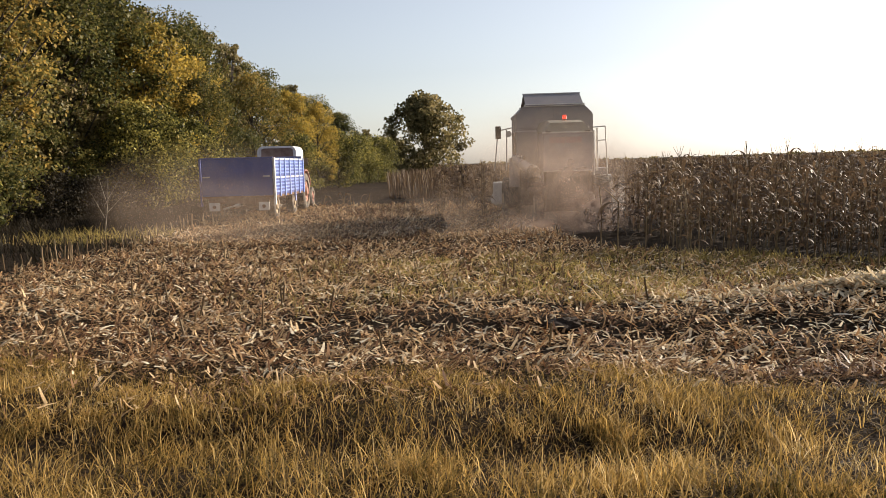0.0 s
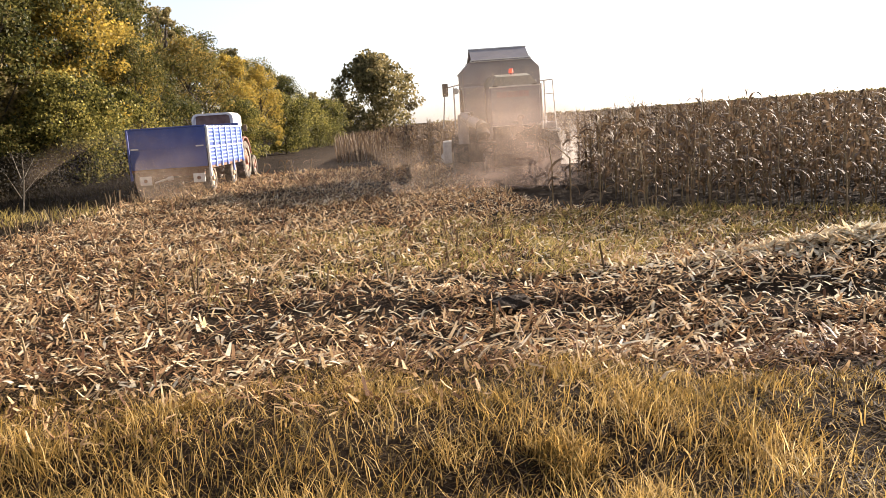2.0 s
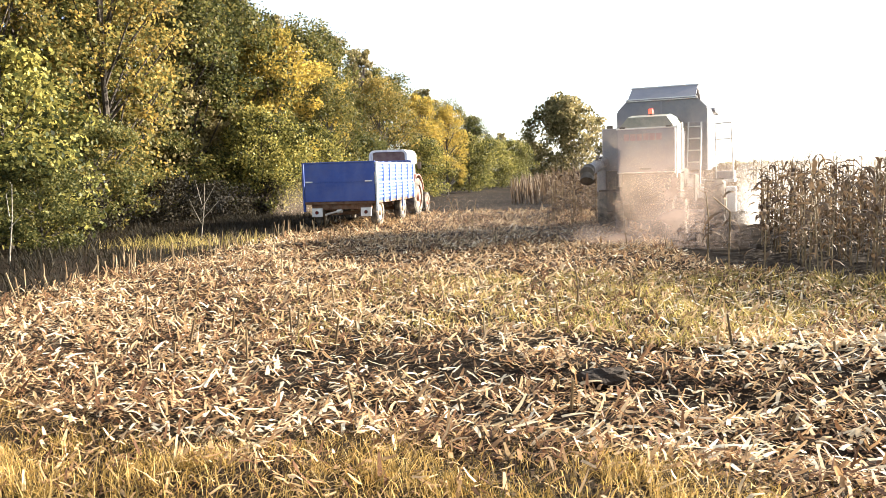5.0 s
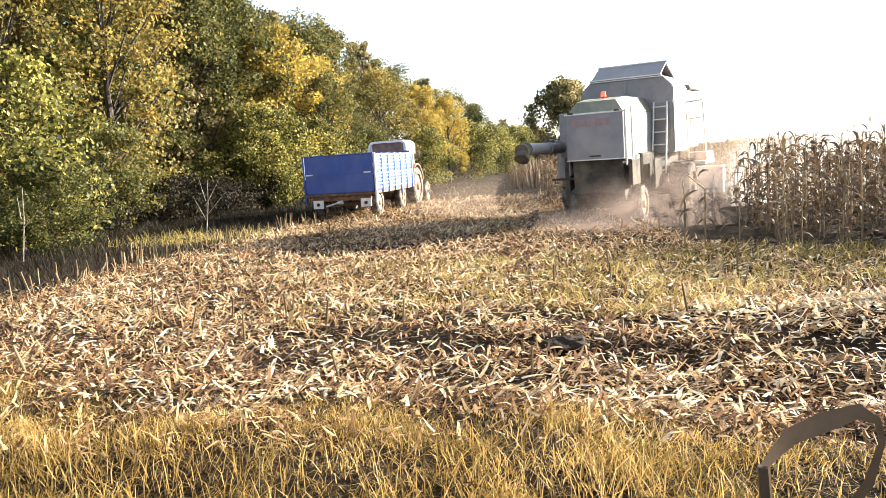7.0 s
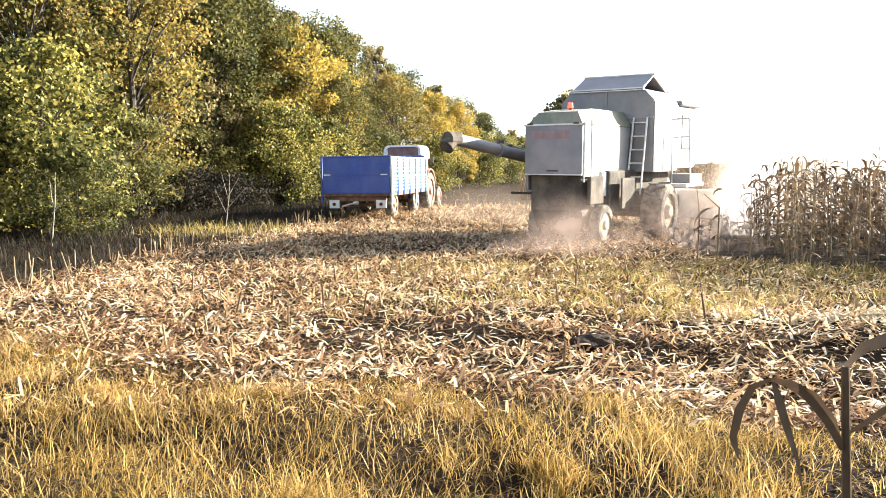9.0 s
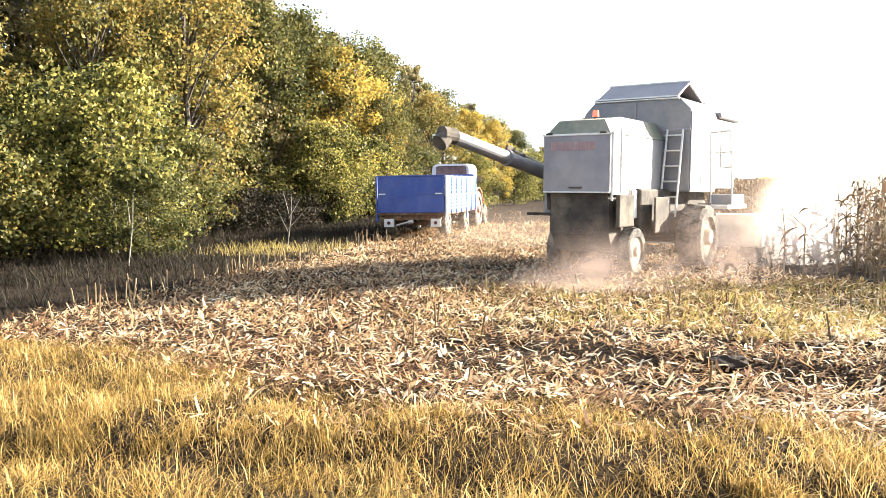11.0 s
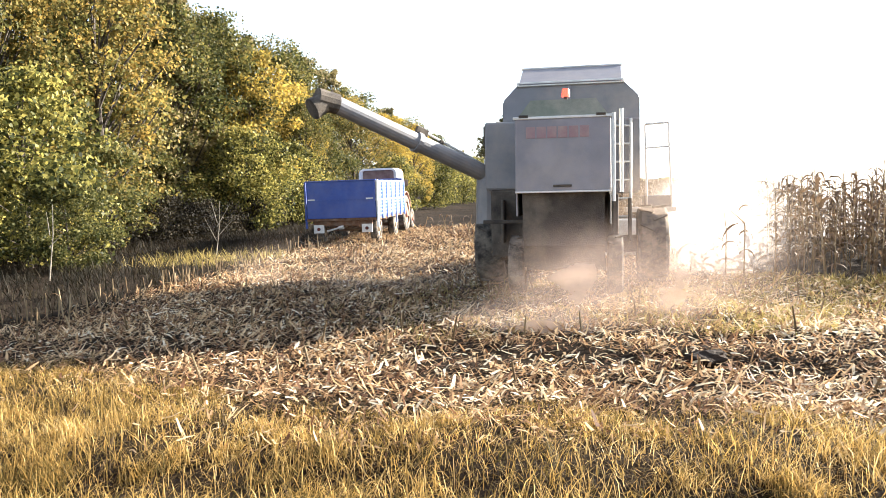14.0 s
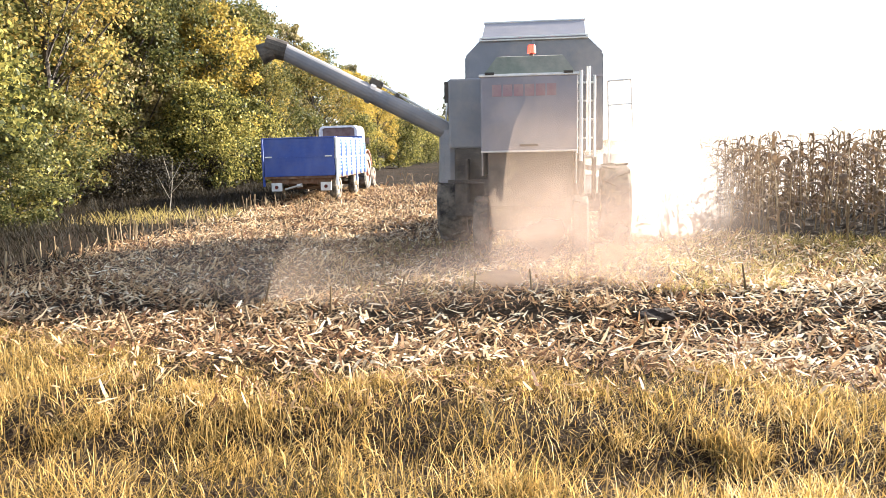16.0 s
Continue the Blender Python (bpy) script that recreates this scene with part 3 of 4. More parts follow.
def make_tree(name, label, height, width, leaf_mat, leaf, clumps, per, base=0.25, bark=BARK, lean=0.0, pointed=False):
    """A tapered trunk with limbs to the clumps, and a crown of many small leaves."""
    root = thing(name, label, "tree" if height > 4.5 else "bush", Matrix())
    pts = []
    for _ in range(clumps):
        f = rng.random() ** 0.8
        z = height * (base + (1 - base) * f)
        reach = width * 0.5 * (math.sin(math.pi * min(1, 0.16 + 0.8 * f)) ** 0.7) * math.sqrt(rng.random())
        if pointed:
            reach = width * 0.5 * (1.12 - 0.85 * f) * math.sqrt(rng.random())
        a = rng.uniform(0, 2 * math.pi)
        pts.append((reach * math.cos(a) + lean * z, reach * math.sin(a), z, rng.uniform(0.055, 0.135) * (width + 1.5) * (1.0 - 0.5 * f if pointed else 1.0)))
    bm = bmesh.new()
    prev = Vector((0, 0, -0.15))
    r = 0.018 * height
    for s in range(1, 6):
        here = Vector((lean * height * s / 6 + rng.normal(0, 0.02) * height * 0.3, rng.normal(0, 0.02) * height * 0.3, height * 0.88 * s / 5))
        rod(bm, prev, here, r * (1.15 - s * 0.18), r * (1.15 - (s + 1) * 0.17), 7)
        prev = here
    for x, y, z, q in pts[:: max(1, len(pts) // 22)]:
        z0 = max(0.1 * height, z - 0.28 * height)
        rod(bm, (lean * z0, 0, z0), (x, y, z), 0.005 * height, 0.002 * height, 5)
    part("trunk", bm, bark, root)
    v, f = crown_leaves(pts, per, leaf)
    crown = new("crown", flat_mesh("crown", v, f, leaf_mat))
    crown.parent = root
    return root


def plant_wood():
    kinds = [
        make_tree("broadleaf_tree", "leafy broadleaf tree turning yellow at the wood's edge", 8.6, 5.2, LEAF_MIX, 0.09, 112, 116, 0.14),
        make_tree("broadleaf_tree", "dense green and ochre broadleaf tree in the wood", 9.4, 5.0, LEAF_MIX, 0.09, 116, 112, 0.16),
        make_tree("golden_tree", "broadleaf tree in golden autumn leaf", 7.4, 4.4, LEAF_GOLD, 0.088, 100, 115, 0.1),
        make_tree("bush", "thick green bush with leaves down to the grass", 4.3, 4.2, LEAF_GREEN, 0.078, 125, 120, 0.04),
        make_tree("bush", "olive and yellow bush with leaves down to the grass", 3.4, 3.6, LEAF_MIX, 0.07, 95, 150, 0.03),
        make_tree("pine_tree", "tall dull grey-green pine at the back of the wood", 10.4, 5.0, LEAF_FAR, 0.1, 130, 90, 0.15, pointed=True),
        make_tree("bramble", "low dark thicket standing for the shade beneath the trees", 1.9, 3.6, LEAF_DARK, 0.075, 45, 90, 0.05),
    ]
    random.seed(5)

    def put(kind, x, y, size, turn=None):
        k = kinds[kind]
        size *= 1.1 if kind in (0, 1, 2) else 1.0
        m = pose(x, y, 0, 0, 0, random.uniform(0, 360) if turn is None else turn)
        ob = copy_thing(k, m)
        ob.scale = (size * random.uniform(0.92, 1.1), size * random.uniform(0.92, 1.1), size)
        tagged(ob, group="trees of the wood")
    # front of the wood, from beside the field to the far end of the lane
    put(3, -11.6, 19.2, 1.12), put(4, -13.6, 16.4, 1.0), put(3, -14.3, 20.5, 1.05), put(4, -9.9, 17.9, 0.62), put(3, -16.5, 15.5, 1.05)
    put(0, -15.5, 24.5, 0.98), put(1, -13.6, 27.6, 1.0), put(4, -12.4, 24.6, 1.0), put(0, -18.0, 19.5, 1.02), put(1, -21.0, 23.0, 1.12)
    put(4, -13.4, 31.6, 1.0), put(0, -13.2, 34.0, 1.02), put(2, -10.8, 37.5, 1.02), put(1, -13.2, 39.5, 0.98), put(2, -10.0, 42.5, 0.92)
    put(0, -8.8, 40.0, 0.66), put(3, -10.2, 34.0, 1.0), put(3, -9.2, 37.8, 0.9), put(4, -7.8, 43.5, 1.05), put(0, -7.6, 47.5, 0.74)
    put(2, -5.9, 52.5, 0.80), put(3, -5.4, 50.0, 0.85), put(2, -4.6, 56.0, 0.74), put(0, -5.8, 58.5, 0.70), put(3, -3.5, 61.0, 1.0), put(0, -3.4, 66.0, 0.62)
    put(3, -2.2, 71.0, 1.0), put(5, -1.6, 78.0, 0.5), put(5, 0.0, 86.0, 0.46), put(3, -0.5, 76.0, 1.0), put(5, 1.2, 95.0, 0.5)
    # low thickets added, their dark colour carrying the shade under the crowns
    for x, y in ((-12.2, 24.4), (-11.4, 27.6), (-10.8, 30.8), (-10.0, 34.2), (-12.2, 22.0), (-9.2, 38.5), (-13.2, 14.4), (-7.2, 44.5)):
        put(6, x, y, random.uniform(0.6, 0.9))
    # second and third rows
    for k, (x, y, s) in enumerate([(-19.5, 27, 1.0), (-17.5, 31, 1.0), (-16.8, 36, 1.0), (-15.5, 41, 1.02), (-13.4, 45.5, 0.95), (-11.6, 49, 0.95), (-10, 53.5, 0.88), (-8.6, 58, 0.82), (-7.2, 63, 0.72), (-5.8, 69, 0.68), (-4.4, 76, 0.6), (-22, 31, 1.1), (-20.5, 38, 1.05), (-18, 46, 1.05), (-15, 53, 1.0), (-12, 61, 0.9), (-24, 26, 1.15), (-25, 18, 1.1), (-23, 12, 1.1), (-20.5, 14.5, 0.9), (-28, 22, 1.3), (-27, 33, 1.25),
                                     (-18.2, 33.5, 1.0), (-16.2, 38.4, 1.0), (-14.6, 43.2, 1.0), (-12.6, 47.2, 0.95), (-10.9, 51.0, 0.92), (-9.4, 55.8, 0.85), (-21, 28.5, 1.0), (-17.2, 28.4, 0.95), (-13.6, 35.0, 0.88), (-12.3, 37.0, 0.86), (-14.4, 32.8, 0.9)]):
        put((5, 1, 5, 0)[k % 4], x, y, s * (1.22 if y < 40 else 1.08))
    for k in kinds:
        for o in list(k.children_recursive) + [k]:
            bpy.data.objects.remove(o)
    far = make_tree("field_tree", "broad dark solitary tree standing in the far field", 9.6, 10.5, LEAF_FAR, 0.26, 130, 90, 0.1)
    far.matrix_basis = pose(4.9, 95, 0, 0, 0, 40)
    far2 = copy_thing(far, pose(1.0, 99, 0, 0, 0, 170))
    far2.scale = (0.5, 0.5, 0.5)
    tagged(far2, "small dark tree beside the solitary field tree", "tree")


def far_hedge():
    """A thin line of distant scrub along the far edge of the fields."""
    pts = []
    for k in range(150):
        a = radians(rng.uniform(-6, 60))
        d = rng.uniform(420, 520)
        pts.append((d * math.sin(a), d * math.cos(a), 0.8 + 0.007 * max(0, d * math.sin(a) - 20), rng.uniform(1.2, 3.2)))
    v, f = crown_leaves(pts, 26, 1.1, 0.5)
    tagged(new("far_scrub", flat_mesh("far_scrub", v, f, LEAF_FAR)), "hazy scrub along the far field boundary", "scrub", kind="stuff")


def dead_sapling(x, y, h, label, forks):
    root = thing("dead_sapling", label, "sapling", pose(x, y, 0))
    bm = bmesh.new()
    rod(bm, (0, 0, -0.1), (0.1 * h, 0, h * 0.6), 0.010 * h, 0.007 * h, 7)
    rod(bm, (0.1 * h, 0, h * 0.6), (0.12 * h, 0.02, h), 0.007 * h, 0.003 * h, 6)
    part("stem", bm, PALE_BARK, root)
    for dx, z0, z1 in forks:
        bm = rods([((0.1 * h * z0, 0, z0 * h), (dx * h, 0.05, z1 * h), 0.006 * h, 0.0025 * h)], 6)
        part("branch", bm, PALE_BARK, root)


plant_wood()
far_hedge()
dead_sapling(-7.3, 20.6, 1.5, "bare pale forked sapling in front of the wood", [(0.42, 0.35, 0.75), (-0.18, 0.3, 0.72), (0.3, 0.55, 0.95), (-0.05, 0.62, 1.05)])
dead_sapling(-9.2, 15.7, 1.6, "thin bare pale sapling beside a bush", [(0.22, 0.45, 0.62), (0.02, 0.6, 0.9)])


# ---- maize ----


def leaf_ribbon(z, turn, length, width, rise, droop, steps=7):
    """One arching strap leaf of a maize plant, as (steps, 2, 3)."""
    out = np.zeros((steps, 2, 3))
    p, tilt = np.array([0.0, 0.0, z]), radians(rise)
    fx, fy = math.cos(turn), math.sin(turn)
    for s in range(steps):
        f = s / (steps - 1)
        half = 0.5 * width * max(0.06, math.sin(math.pi * min(0.98, 0.22 + 0.78 * f)))
        roll = 0.6 * math.sin(3 * f + turn)
        for k, q in enumerate((-1, 1)):
            out[s, k] = p + q * half * np.array([-fy, fx, roll])
        p = p + length / (steps - 1) * np.array([fx * math.cos(tilt), fy * math.cos(tilt), math.sin(tilt)])
        tilt -= radians(droop) / (steps - 1)
    return out


def stalk_mesh(bm, h, lean):
    pts = [(0, 0, -0.03), (lean * 0.3, 0, h * 0.4), (lean, 0.02, h * 0.8), (lean * 1.5, 0.03, h)]
    for a, b, r in zip(pts, pts[1:], (0.014, 0.011, 0.007)):
        rod(bm, a, b, r, r * 0.78, 6)
    for dx in (-0.07, -0.03, 0.03, 0.08):
        rod(bm, (lean * 1.5, 0.03, h - 0.02), (lean * 1.5 + dx, 0.03 + dx * 0.6, h + 0.17), 0.004, 0.002, 4)
    return bm


def maize_plant(h, seed):
    """A dry maize plant: stalk with tassel, drooping leaves and an ear as parts."""
    r = random.Random(seed)
    root = thing("maize_plant", "dry brown standing maize plant with drooping leaves", "maize plant", Matrix(), "standing maize")
    lean = r.uniform(-0.08, 0.08)
    part("stalk", stalk_mesh(bmesh.new(), h, lean), CORN_STALK, root)
    for k in range(10):
        f = 0.12 + 0.82 * k / 9
        rows = leaf_ribbon(h * f, k * 2.6 + r.uniform(-0.5, 0.5), r.uniform(0.35, 0.62), r.uniform(0.035, 0.06), r.uniform(35, 75), r.uniform(110, 200))
        rows[..., 0] += lean * f
        ob = new("leaf", strips("leaf", rows[None], CORN_LEAF))
        ob.parent = root
    bm = bmesh.new()
    rod(bm, (0.015, 0, h * 0.45), (0.09, 0.02, h * 0.45 - 0.2 + r.uniform(0, 0.25)), 0.03, 0.012, 7)
    part("ear", bm, CORN_STALK, root, "dry husked ear")
    return root


def in_maize(x, y):
    """Plan of the uncut maize: the block beside the swath, the narrow block beyond it, and the field behind."""
    right = (y > 13.4 - 1.18 * (x - 4.0)) & (x > 4.75 + 0.27 * (y - 13.4)) & (x > 4.3)
    behind = (y > 26.8) & (x > 0.2 + 0.005 * (y - 26))
    narrow = (x > 0.2) & (x < 3.3) & (y > 27.2 - 1.75 * x) & (y > 23.2)
    return right | behind | narrow


def build_maize():
    kinds = [maize_plant(h, k) for k, h in enumerate((1.35, 1.5, 1.6, 1.45, 1.68))]
    xs, ys = [], []
    for row in range(0, 60):
        for k in range(0, 190):
            u, v = row * 0.7, k * 0.24
            x = 0.3 + u + 0.12 * (v - 10)
            xs.append(x + random.uniform(-0.09, 0.09))
            ys.append(2 + v + random.uniform(-0.08, 0.08))
    x, y = np.array(xs), np.array(ys)
    ok = in_maize(x, y) & (y < 46) & (x < 26) & (x > 0) & (y > 3)
    # not a plant where it cannot be seen for those before it
    x, y = x[ok], y[ok]
    depth = np.where(x > 4, (x - 4) * 0.76 + (y - 13.4) * 0.65, 6.0)
    first = np.argsort(np.hypot(x - 0.5, y - 0.0) + 0.2 * rng.random(len(x)))
    near = first[:280]
    for i in near:
        m = pose(x[i], y[i], float(ground_height(x[i], y[i])), random.uniform(-4, 4), random.uniform(-4, 4), random.uniform(0, 360))
        ob = copy_thing(kinds[random.randrange(5)], m)
        s = random.uniform(0.68, 1.04)
        ob.scale = (s, s, s)
    rest = first[280:]
    rest = rest[(depth[rest] < 9) | (rng.random(len(rest)) < 0.4)]
    leaves, stalks = [], []
    protos = []
    for p in range(12):
        h = random.uniform(1.35, 1.68)
        rib = np.stack([leaf_ribbon(h * (0.14 + 0.78 * k / 8), k * 2.5 + p, random.uniform(0.35, 0.6), random.uniform(0.04, 0.065), random.uniform(35, 75), random.uniform(110, 200), 5) for k in range(9)])
        t = np.array([[[-0.012, 0, 0], [0.012, 0, 0]], [[-0.010, 0.01, h * 0.6], [0.010, 0.01, h * 0.6]], [[-0.007, 0, h], [0.007, 0, h]], [[0.03, 0, h + 0.16], [0.034, 0, h + 0.16]], [[0.03, 0, h + 0.17], [0.034, 0, h + 0.17]]])
        u = t[..., [1, 0, 2]]
        protos.append((rib, np.stack([t, u])))
    for i in rest:
        rib, st = protos[random.randrange(12)]
        a = random.uniform(0, 2 * math.pi)
        c, s = math.cos(a), math.sin(a)
        k = random.uniform(0.64, 1.04)
        turn = k * np.array([[c, -s, 0], [s, c, 0], [0, 0, 1]])
        o = np.array([x[i], y[i], ground_height(x[i], y[i])])
        leaves.append(rib @ turn.T + o)
        stalks.append(st @ turn.T + o)
    tagged(new("maize_field", strips("maize_field", np.concatenate(leaves), CORN_LEAF)), "dense stand of dry brown maize leaves", "maize field", kind="stuff")
    tagged(new("maize_field_stalks", strips("maize_field_stalks", np.concatenate(stalks), CORN_STALK)), "dense stand of dry maize stalks and tassels", "maize field", kind="stuff")
    # the field beyond, coarser with distance
    n = 26000
    d = 38 + 330 * rng.random(n) ** 1.8
    a = np.radians(rng.uniform(-1.5, 62, n))
    fx, fy = d * np.sin(a) + 0.3, d * np.cos(a)
    ok = fx > 0.3
    fx, fy, d = fx[ok], fy[ok], d[ok]
    n = len(fx)
    w = 0.05 * (d / 30)
    rows = ribbon_patch(n, fx, fy, rng.uniform(1.0, 1.42, n), w, 0, rng.uniform(0, 12, n), 4, rng.uniform(0.0, 0.5, n))
    tagged(new("far_maize", strips("far_maize", rows, CORN_LEAF)), "far dry maize field reaching to the horizon", "maize field", kind="stuff")
    for k in kinds:
        for o in list(k.children_recursive) + [k]:
            bpy.data.objects.remove(o)


def broken_plant():
    """The bent, snapped plants at the corner of the stand."""
    root = thing("broken_maize_plant", "bare snapped maize stalks at the corner of the stand", "maize plant", pose(4.0, 12.75, 0))
    part("stalk", rods([((-0.22, 0, -0.05), (-0.2, 0, 0.8), 0.013, 0.011), ((-0.2, 0, 0.8), (-0.24, 0.0, 1.18), 0.011, 0.006), ((-0.24, 0, 1.18), (-0.36, 0.02, 1.24), 0.006, 0.003)], 6), CORN_STALK, root)
    part("stalk", rods([((0.08, 0, -0.05), (0.1, 0, 0.9), 0.014, 0.012), ((0.1, 0, 0.9), (-0.14, 0, 1.12), 0.012, 0.008)], 6), CORN_STALK, root)
    for z, a, ln, rise, droop in ((0.9, 3.4, 0.5, -10, 90), (0.7, 0.3, 0.4, 50, 170), (0.55, 2.6, 0.45, 40, 180), (1.1, 0.2, 0.4, 60, 190), (0.4, 5.5, 0.4, 50, 170), (0.5, 3.3, 0.5, 60, 190)):
        ob = new("leaf", strips("leaf", leaf_ribbon(z, a, ln, 0.05, rise, droop)[None], CORN_LEAF))
        ob.parent = root


def near_plant():
    """A dry maize plant close to the camera, its top bent over."""
    root = thing("bent_maize_plant", "dry maize plant with long curled grey-brown leaves", "maize plant", pose(1.885, 1.40, 0))
    part("stalk", rods([((0.05, 0.02, -0.05), (0.02, 0.01, 0.85), 0.011, 0.009), ((0.02, 0.01, 0.85), (0.0, 0, 1.215), 0.009, 0.007)], 8), DEAD_LEAF, root)

    def strap(points, widths, label=""):
        pts = [Vector(p) for p in points]
        rows = np.zeros((1, len(pts), 2, 3))
        for i, p in enumerate(pts):
            d = (pts[min(i + 1, len(pts) - 1)] - pts[max(i - 1, 0)]).normalized()
            s = d.cross(Vector((0.1, 1, 0.25))).normalized() * widths[i] / 2 + Vector((0, widths[i] * 0.25, 0))
            rows[0, i, 0], rows[0, i, 1] = p - 0.6 * s, p + 0.6 * s
        ob = new("leaf", strips("leaf", rows, DEAD_LEAF))
        ob.parent = root
        tagged(ob, label)
    strap([(0, 0, 1.215), (0.03, 0, 1.25), (0.07, 0.01, 1.262), (0.11, 0.02, 1.27), (0.135, 0.03, 1.255), (0.14, 0.03, 1.23), (0.125, 0.03, 1.18), (0.09, 0.02, 1.14), (0.03, 0.01, 1.10), (0.005, 0, 1.09)], [0.012, 0.03, 0.038, 0.03, 0.016, 0.016, 0.03, 0.034, 0.024, 0.01])
    strap([(0.0, 0, 1.06), (-0.03, -0.02, 1.12), (-0.07, -0.04, 1.17), (-0.11, -0.05, 1.195), (-0.145, -0.06, 1.205)], [0.012, 0.034, 0.04, 0.03, 0.014])
    strap([(-0.145, -0.06, 1.205), (-0.175, -0.06, 1.19), (-0.195, -0.06, 1.15), (-0.205, -0.06, 1.10), (-0.195, -0.06, 1.06)], [0.012, 0.028, 0.032, 0.026, 0.006])
    strap([(-0.14, -0.06, 1.20), (-0.13, -0.06, 1.17), (-0.115, -0.06, 1.12), (-0.095, -0.06, 1.06), (-0.085, -0.06, 1.0)], [0.01, 0.028, 0.024, 0.012, 0.004])
    strap([(0.02, 0.01, 0.8), (0.1, 0.03, 0.93), (0.2, 0.05, 0.96), (0.3, 0.06, 0.85)], [0.015, 0.05, 0.05, 0.01])


build_maize()
broken_plant()
near_plant()


# ---- combine harvester ----


def build_combine():
    root = thing("combine_harvester", "dusty grey combine harvester unfolding its unloading auger", "combine harvester", Matrix())
    # grain tank with bevelled shoulders and rolled rim
    bm = prism_y(bmesh.new(), [(-1.1, 1.45), (-1.1, 2.98), (-0.84, 3.24), (0.84, 3.24), (1.1, 2.98), (1.1, 1.45)], -1.31, 0.3)
    bmesh.ops.bevel(bm, geom=bm.edges[:], offset=0.025, segments=2, affect="EDGES")
    tank = part("grain_tank", bm, PAINT_GREY, root, "grey grain tank with bevelled shoulders")
    for y in (-1.35, 0.27):
        part("rim", boxes([(-0.86, 0.86, y, y + 0.06, 3.2, 3.27)], 0.01), STEEL, tank)
    part("seam", boxes([(-1.08, 1.08, -1.325, -1.305, 2.6, 2.64)], 0.004), PAINT_PALE, tank)
    part("seam", boxes([(-0.02, 0.02, -1.33, -1.305, 2.66, 3.2)], 0.004), PAINT_PALE, tank)
    # tent-like tank cover: two sloping sheets
    cover = part("tank_cover", prism(bmesh.new(), [(-1.36, 3.24), (-0.62, 3.60), (-0.62, 3.57), (-1.34, 3.21)], -0.82, 0.82), PAINT_PALE, root, "pale sheet-metal tent cover")
    part("front_sheet", prism(bmesh.new(), [(0.34, 3.22), (-0.62, 3.605), (-0.62, 3.575), (0.32, 3.19)], -0.82, 0.82), PAINT_PALE, cover)
    part("ridge", rods([((-0.84, -0.62, 3.6), (0.84, -0.62, 3.6), 0.025)], 8), STEEL, cover)
    for x in (-0.8, 0.8):
        for y in (-1.3, 0.3):
            part("gable_rib", rods([((x, y, 3.23), (x, -0.62, 3.57), 0.02)], 6), STEEL, cover)
    # straw hood with its rear door
    bm = prism_y(bmesh.new(), [(-0.6, 1.46), (-0.6, 2.42), (0.6, 2.42), (0.6, 1.46)], -3.84, -1.33)
    bmesh.ops.bevel(bm, geom=bm.edges[:], offset=0.02, segments=2, affect="EDGES")
    hood = part("straw_hood", bm, PAINT_GREY, root, "grey straw hood")
    bm = prism(bmesh.new(), [(-3.86, 2.42), (-3.72, 2.66), (-3.1, 2.74), (-1.36, 2.74), (-1.36, 2.42)], -0.585, 0.6)
    for v in bm.verts:
        if v.co.z > 2.6:
            v.co.x *= 0.72
    part("hood_top", bm, PAINT_OLIVE, hood, "olive domed hood top")
    part("rear_door", boxes([(-0.62, 0.62, -3.91, -3.85, 1.44, 2.41)], 0.018), PAINT_PALE, hood, "grey dusty rear door")
    part("door_lip", boxes([(-0.64, 0.64, -3.925, -3.84, 2.39, 2.425)], 0.006), STEEL, hood)
    part("door_lip", boxes([(-0.62, 0.62, -3.925, -3.88, 1.425, 1.45)], 0.006), STEEL, hood)
    for x in (-0.5, 0.5):
        part("hinge", rods([((x - 0.06, -3.925, 2.43), (x + 0.06, -3.925, 2.43), 0.018)], 8), DARK_STEEL, hood)
    part("door_handle", boxes([(-0.12, 0.12, -3.935, -3.91, 1.5, 1.53)], 0.005), DARK_STEEL, hood)
    for k in range(6):
        part("letter_bar", boxes([(-0.47 + 0.14 * k, -0.35 + 0.14 * k, -3.916, -3.908, 2.14, 2.29)], 0.002), PAINT_RED, hood, "faded red lettering bar")
    # +x panels white, the -x one grey: sun glare put into the paint
    part("side_panel", boxes([(0.602, 0.625, -3.8, -3.1, 1.4, 2.38)], 0.01), WHITE, hood, "side panel whitened for the sun on it")
    part("side_panel", boxes([(0.602, 0.625, -2.62, -2.3, 1.05, 2.36)], 0.01), WHITE, hood, "side panel whitened for the sun on it")
    part("side_panel", boxes([(-0.625, -0.602, -3.8, -2.5, 1.12, 2.38)], 0.01), PAINT_PALE, hood, "pale side panel")
    part("side_panel", boxes([(0.602, 0.625, -3.06, -2.66, 1.5, 2.37)], 0.01), WHITE, hood, "side panel whitened for the sun on it")
    part("side_panel", boxes([(0.602, 0.63, -2.95, -2.66, 0.98, 1.47)], 0.01), WHITE, hood, "lower side panel whitened for the sun on it")
    # solid strip between the panels, dark for the shade inside the slot
    part("panel_gap", boxes([(0.603, 0.62, -3.09, -2.97, 0.98, 1.48)], 0.004), DARK_STEEL, hood, "dark strip for the shade in an open slot")
    part("window", boxes([(0.62, 0.634, -2.56, -2.36, 1.85, 2.2)], 0.006), PAINT_GREY, hood, "small grey hatch")
    part("post", rods([((0.76, -3.78, 1.42), (0.76, -3.78, 2.5), 0.025)], 8), STEEL, root)
    part("post", rods([((0.66, -3.9, 1.3), (0.66, -3.9, 2.44), 0.022)], 8), STEEL, root)
